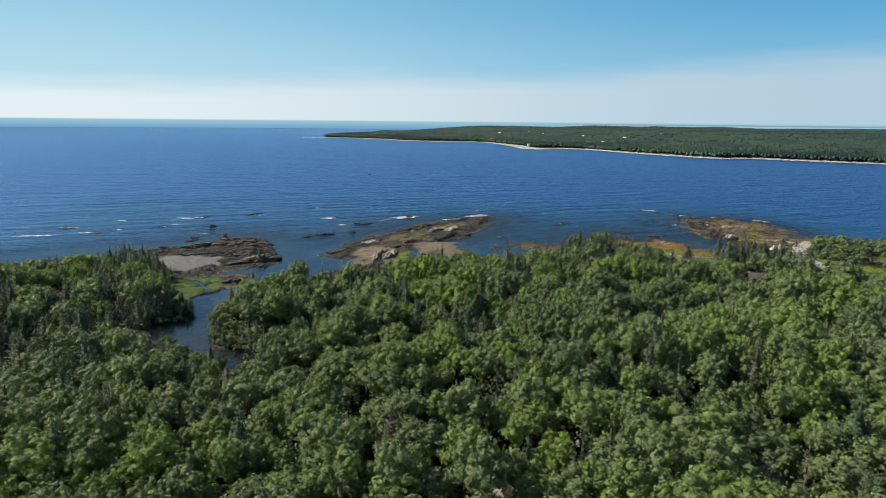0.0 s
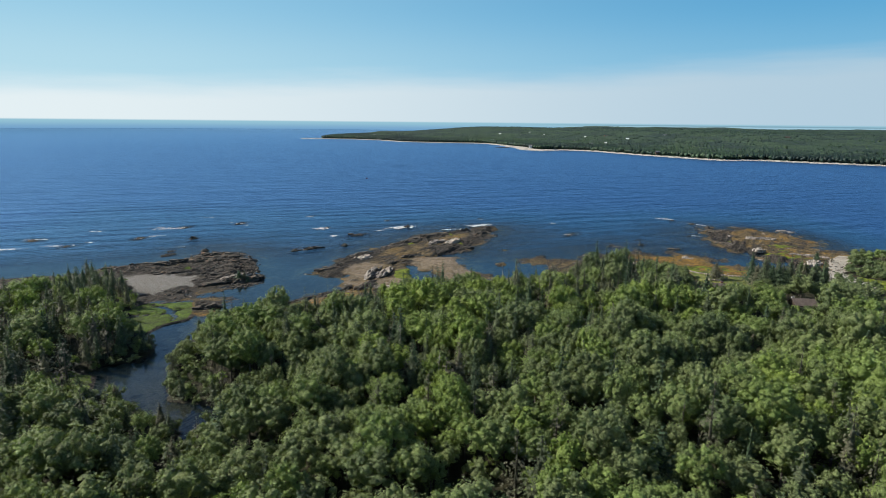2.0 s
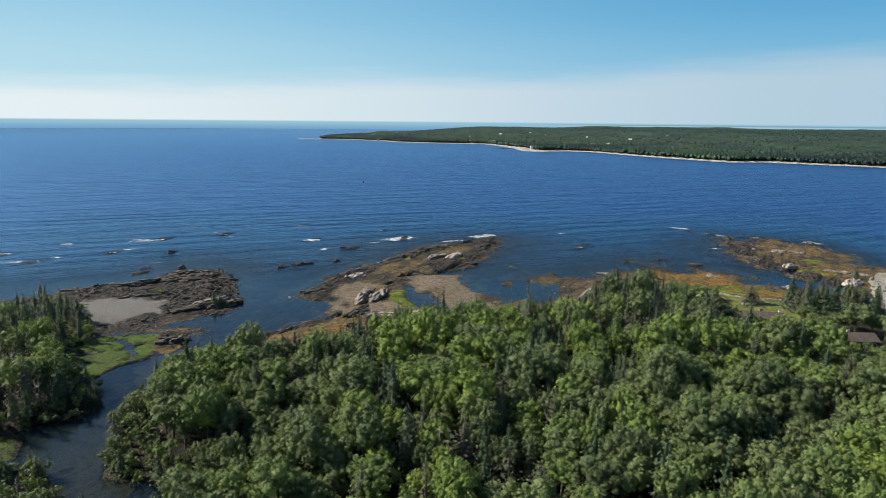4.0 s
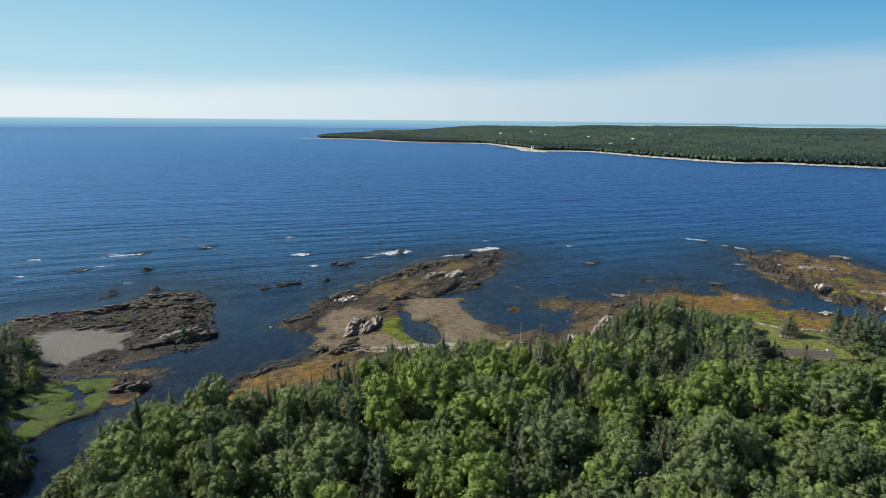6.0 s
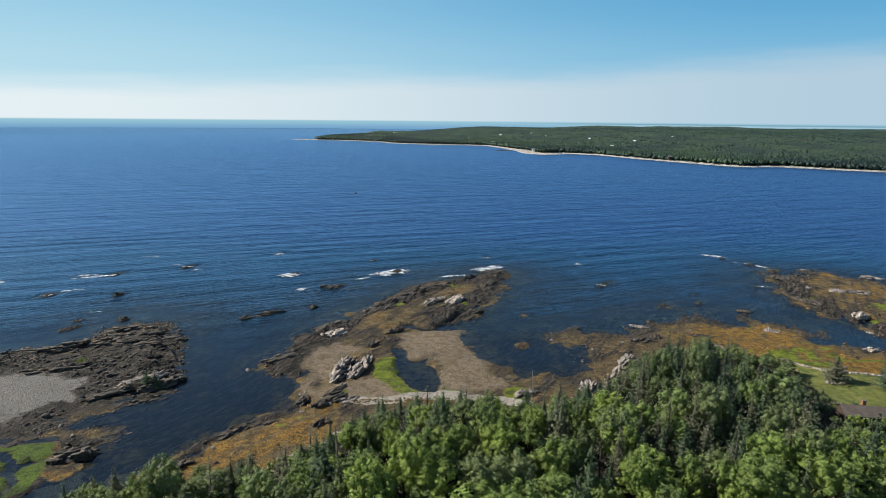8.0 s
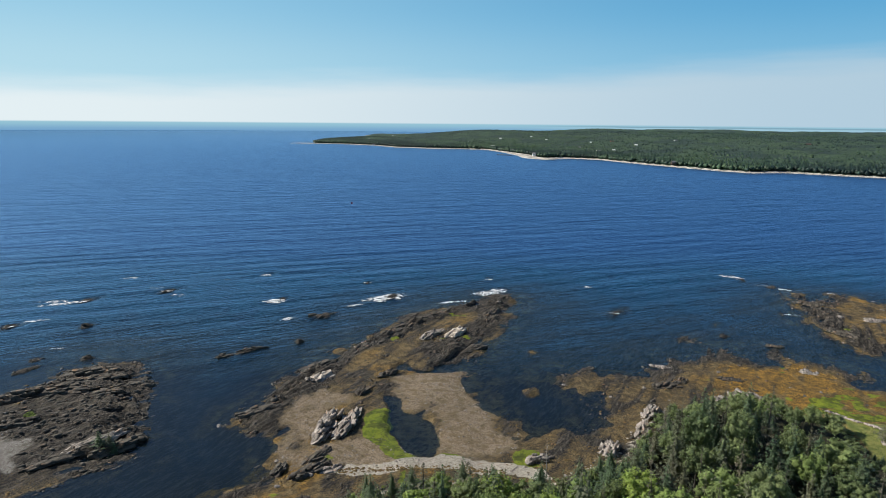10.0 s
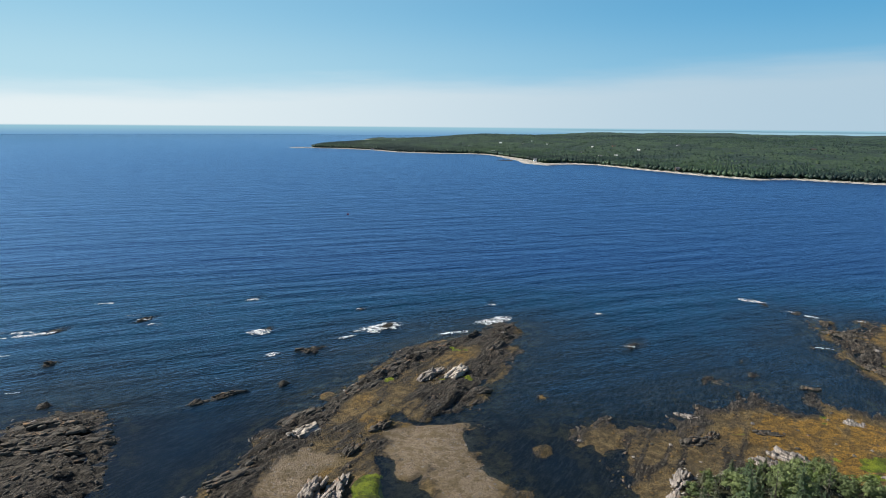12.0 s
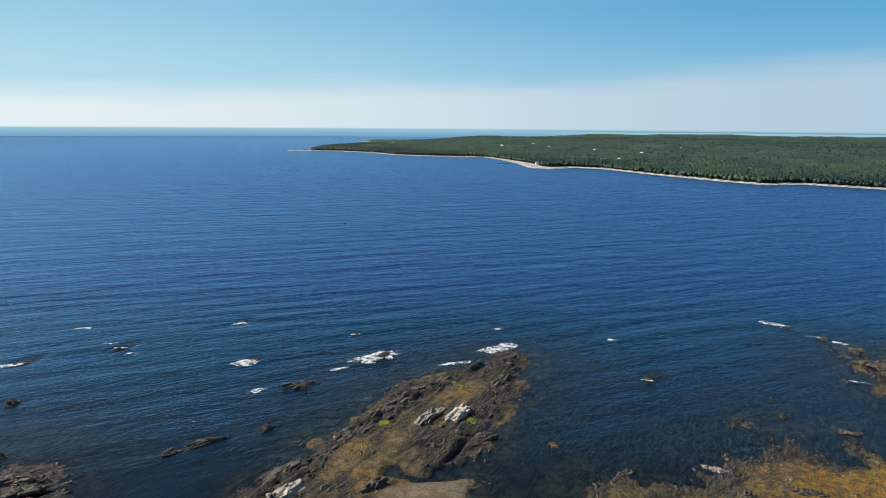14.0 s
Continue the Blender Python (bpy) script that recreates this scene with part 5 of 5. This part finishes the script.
def house(x, y, z, long, wide, wall_h, roof_h, turn, wall, roof, label, chimneys=(), windows=4, group=""):
    base = tagged(new("house"), label, "house", group)
    bm = bmesh.new()
    hx, hy = long / 2, wide / 2
    ring_ = [bm.verts.new(p) for p in ((-hx, -hy, -1.5), (hx, -hy, -1.5), (hx, hy, -1.5), (-hx, hy, -1.5), (-hx, -hy, wall_h), (hx, -hy, wall_h), (hx, hy, wall_h), (-hx, hy, wall_h))]
    g1, g2 = bm.verts.new((-hx, 0, wall_h + roof_h)), bm.verts.new((hx, 0, wall_h + roof_h))
    v = ring_
    for f in ((v[0], v[1], v[5], v[4]), (v[2], v[3], v[7], v[6]), (v[1], v[2], v[6], g2, v[5]), (v[3], v[0], v[4], g1, v[7])):
        bm.faces.new(f)
    me = bpy.data.meshes.new("wall")
    bm.to_mesh(me)
    bm.free()
    me.materials.append(wall)
    part("wall", me, base)
    bm = bmesh.new()
    over, t = 0.45, 0.18
    slope = roof_h / hy
    for s in (-1, 1):
        e = hy + over
        pts = [(-hx - over, 0, wall_h + roof_h), (hx + over, 0, wall_h + roof_h), (hx + over, s * e, wall_h - slope * over), (-hx - over, s * e, wall_h - slope * over)]
        lo = [bm.verts.new((p[0], p[1], p[2] + 0.02)) for p in pts]
        hi = [bm.verts.new((p[0], p[1], p[2] + 0.02 + t)) for p in pts]
        bm.faces.new(lo)
        bm.faces.new(hi)
        for i in range(4):
            bm.faces.new((lo[i], lo[(i + 1) % 4], hi[(i + 1) % 4], hi[i]))
    bmesh.ops.recalc_face_normals(bm, faces=bm.faces[:])
    me = bpy.data.meshes.new("roof")
    bm.to_mesh(me)
    bm.free()
    me.materials.append(roof)
    part("roof", me, base)
    for cx, cy, mat in chimneys:
        stack = part("chimney", box_mesh("chimney", [((cx, cy, wall_h + roof_h * 0.5), (0.8, 0.65, 1.9))], mat), base)
        part("cap", box_mesh("cap", [((cx, cy, wall_h + roof_h * 0.5 + 1.01), (0.95, 0.8, 0.12))], ROOFGREY), stack, "grey chimney cap")
    for k in range(windows):
        wx = -hx + long * (k + 0.5) / windows
        for s in (-1, 1):
            ww = min(1.3, long / windows * 0.5)
            glass = part("window", box_mesh("window", [((wx, s * (hy + 0.01), wall_h * 0.55), (ww, 0.08, 1.1))], PANE), base)
            rails = [((wx, s * (hy + 0.05), wall_h * 0.55 + e * 0.6), (ww + 0.24, 0.07, 0.12)) for e in (-1, 1)] + [((wx + e * (ww / 2 + 0.06), s * (hy + 0.05), wall_h * 0.55), (0.12, 0.07, 1.08)) for e in (-1, 1)]
            part("frame", box_mesh("frame", rails, WHITEWALL), glass, "white window frame")
    base.matrix_world = pose(x, y, z, 0, 0, turn)
    return base


house(101.0, 242.5, 2.9, 11.5, 5.8, 2.6, 1.3, -10, CLAD, ROOFBROWN, "long low dark wood house with a brown shingle roof", ((0.3, 2.6, BRICK), (5.6, 1.6, WHITEWALL)), 4)
house(117.6, 221, 3.6, 6.6, 6.0, 2.6, 1.4, -4, CLAD, ROOFBROWN, "small dark wood house with a brown gable roof among trees", ((-2.6, 1.6, WHITEWALL),), 3)
for k, (hx, hy, size, wall, roof) in enumerate(((-187, 2600, 34, WHITEWALL, WHITEWALL), (-218, 2110, 16, WHITEWALL, ROOFGREY), (146, 1890, 16, WHITEWALL, WHITEWALL), (193, 2160, 13, WHITEWALL, WHITEWALL),
                                                (261, 2124, 11, WHITEWALL, ROOFGREY), (294, 2085, 11, WHITEWALL, ROOFGREY), (334, 2092, 15, WHITEWALL, WHITEWALL), (429, 1906, 12, WHITEWALL, WHITEWALL),
                                                (492, 1916, 18, REDWALL, ROOFBROWN), (373, 1599, 15, WHITEWALL, ROOFGREY), (411, 1603, 12, WHITEWALL, WHITEWALL), (502, 1723, 14, WHITEWALL, WHITEWALL),
                                                (632, 1801, 16, WHITEWALL, ROOFGREY), (424, 1255, 13, CLAD, ROOFGREY), (836, 1539, 19, REDWALL, ROOFBROWN), (358, 1732, 9, WHITEWALL, ROOFGREY),
                                                (88, 2094, 10, WHITEWALL, ROOFGREY), (205, 1495, 11, WHITEWALL, ROOFGREY), (300, 2200, 11, WHITEWALL, WHITEWALL), (-260, 2350, 12, WHITEWALL, ROOFGREY))):
    zz = float(far_height(np.array([hx]), np.array([hy]))[0])
    label = {id(WHITEWALL): "white boarded house with a gable roof by the woods", id(REDWALL): "red-brown boarded house in a clearing", id(CLAD): "dark shingled house above the beach"}[id(wall)]
    house(hx, hy, zz + 4.0, size * 0.55, 6, 3.2, 2.2, (k * 37) % 50 - 25, wall, roof, label, (), 3, "houses on the headland")

# the one dark boulder on the western shingle
ob = tagged(new("boulder", BOULDERS[1]), "dark lone boulder on the grey shingle bar", "boulder", "boulders of the shore")
ob.matrix_world = pose(-98, 246.7, float(height_at(np.array([-98.0]), np.array([246.7]))[0]) + 0.3, 0, 0, 30) @ Matrix.Diagonal((1.1, 0.8, 0.75, 1))

# low rubble walls along the lawn edge, a cairn of stones at the lone tree
WALLSTONE = [soup("stone", *stone_shape(400 + k, 1), [WHITEROCK if k % 2 else GREYROCK]) for k in range(4)]


def rubble_wall(name, a, b, n, wide, label):
    base = tagged(new(name), label, "stone wall")
    for k in range(n):
        f = (k + 0.5) / n
        x, y = a[0] + (b[0] - a[0]) * f + g.uniform(-wide, wide), a[1] + (b[1] - a[1]) * f + g.uniform(-wide, wide)
        z = float(height_at(np.array([x]), np.array([y]))[0])
        s = g.uniform(0.3, 0.6)
        ob = part("stone", WALLSTONE[k % 4], base)
        ob.matrix_basis = pose(x, y, z + 0.15, 0, 0, g.uniform(0, 360)) @ Matrix.Diagonal((s * 1.3, s, s * 0.8, 1))


rubble_wall("stone_wall", (104, 285), (111, 274), 46, 0.4, "low wall of pale rubble stones beside the lawn")
rubble_wall("stone_wall", (114, 274.5), (134, 270), 60, 0.4, "low wall of pale rubble stones beside the lawn")
rubble_wall("rock_garden", (107, 266.6), (110.5, 265.8), 26, 0.7, "heap of pale stones below the lone spruce")

# single trees in the open
for x, y, kind, s in ((110, 268, 13, (1.35, 0.70)), (-79.5, 265, 6, (0.9, 0.42)), (-81.5, 264.2, 7, (0.8, 0.36)), (-78, 264, 5, (0.7, 0.3)), (22, 250, 9, (1.0, 1.05)),
                      *[(121 + 3.9 * (k % 7) + 1.3 * math.sin(k * 2.7), 251 + 5.5 * (k // 7) + 1.5 * math.cos(k * 1.9), 13 + k % 2, (1.15 + 0.2 * math.sin(k), 1.06 + 0.16 * math.cos(k * 1.3))) for k in range(18)],
                      *[(94.5 + 1.9 * k, 237.6 + 0.5 * math.sin(k * 2.1) - 0.17 * k, 11 + k % 2, (1.0, 0.95 + 0.2 * math.sin(k * 1.7))) for k in range(9)],
                      (119, 247, 3, (0.9, 0.5)), (116, 246, 1, (0.8, 0.5)), (-1.3, 153.4, 9, (1.5, 1.0)), (0.6, 152, 8, (1.9, 0.85)),
                      (176, 310, 6, (1.1, 0.42)), (180, 305, 8, (1.0, 0.4)), (172, 305, 8, (0.9, 0.35)), (-63, 213, 5, (0.8, 0.62)), (-66, 211, 6, (0.9, 0.6)), (-40, 222, 7, (0.8, 0.5))):
    tree_thing(kind, x, y, float(height_at(np.array([x]), np.array([y]))[0]), (x * 37) % 360, s)

# lobster-pot buoy, far out
buoy = tagged(new("buoy"), "small red float bobbing on the open sea", "buoy")
part("float", soup("float", *tube([(0, 0, -0.5), (0, 0, 0.1), (0, 0, 1.0), (0, 0, 1.3)], (0.35, 0.8, 0.8, 0.2), 12), [BUOY], flat=False), buoy)
part("stick", soup("stick", *tube([(0, 0, 1.2), (0, 0, 2.4)], (0.08, 0.06), 6), [DEADWOOD]), buoy)
buoy.matrix_world = pose(-86, 712, 0)

# dark islets off the far beach
for x, y, long, wide, high in ((148, 1602, 10, 3.5, 1.9), (136, 1606, 5, 2.5, 1.3), (160, 1594, 9, 3, 1.7)):
    ob = tagged(new("rock_outcrop", soup("rock_outcrop", *stone_shape(int(x), 2, 0.7), [DARKROCK])), "low dark rock islet off the far beach", "rock", "bare outcrops of the shore")
    ob.matrix_world = pose(x, y, 0.2, 0, 0, -12) @ Matrix.Diagonal((long, wide, high, 1))

# crowns of the headland's woods
g2 = np.random.default_rng(91)
hx_, hy_ = g2.uniform(-580, 1750, 380000), g2.uniform(560, 3000, 380000)
hd = inside(FAR_SHORE, hx_, hy_)
sel = (hd - 24 * np.exp(-(((hx_ - 185) / 70) ** 2 + ((hy_ - 1520) / 150) ** 2)) > 10) & (hx_ < 0.85 * hy_ + 60) & (hx_ > -440)
sel &= g2.random(len(hx_)) < 0.75 * np.exp(-np.maximum(hd, 0) / 80) + 0.05
hx_, hy_ = hx_[sel][:21000], hy_[sel][:21000]
hz_ = far_height(hx_, hy_)
stands = cloudy(hx_, hy_, 130, 96, 3)
co, tris, tint, n = [], [], [], 0
for k in range(len(hx_)):
    w, h = g2.uniform(2.6, 5.6), g2.uniform(3.2, 6.4)
    co.append(OCTA[0] * (1 + 0.35 * (g2.random((6, 1)) - 0.5)) * np.array([w, w, h]) + np.array([hx_[k], hy_[k], hz_[k] + 4.8]))
    tris.append(OCTA[1] + n)
    tint.append(np.full(6, min(1.0, max(0.0, 0.45 * g2.random() + 1.6 * (stands[k] - 0.35)))))
    n += 6
tagged(new("headland_woods", soup("headland_woods", np.concatenate(co), np.concatenate(tris), [FARWOOD], tint=np.concatenate(tint))), "far green tree crowns along the headland", "forest", kind="stuff")
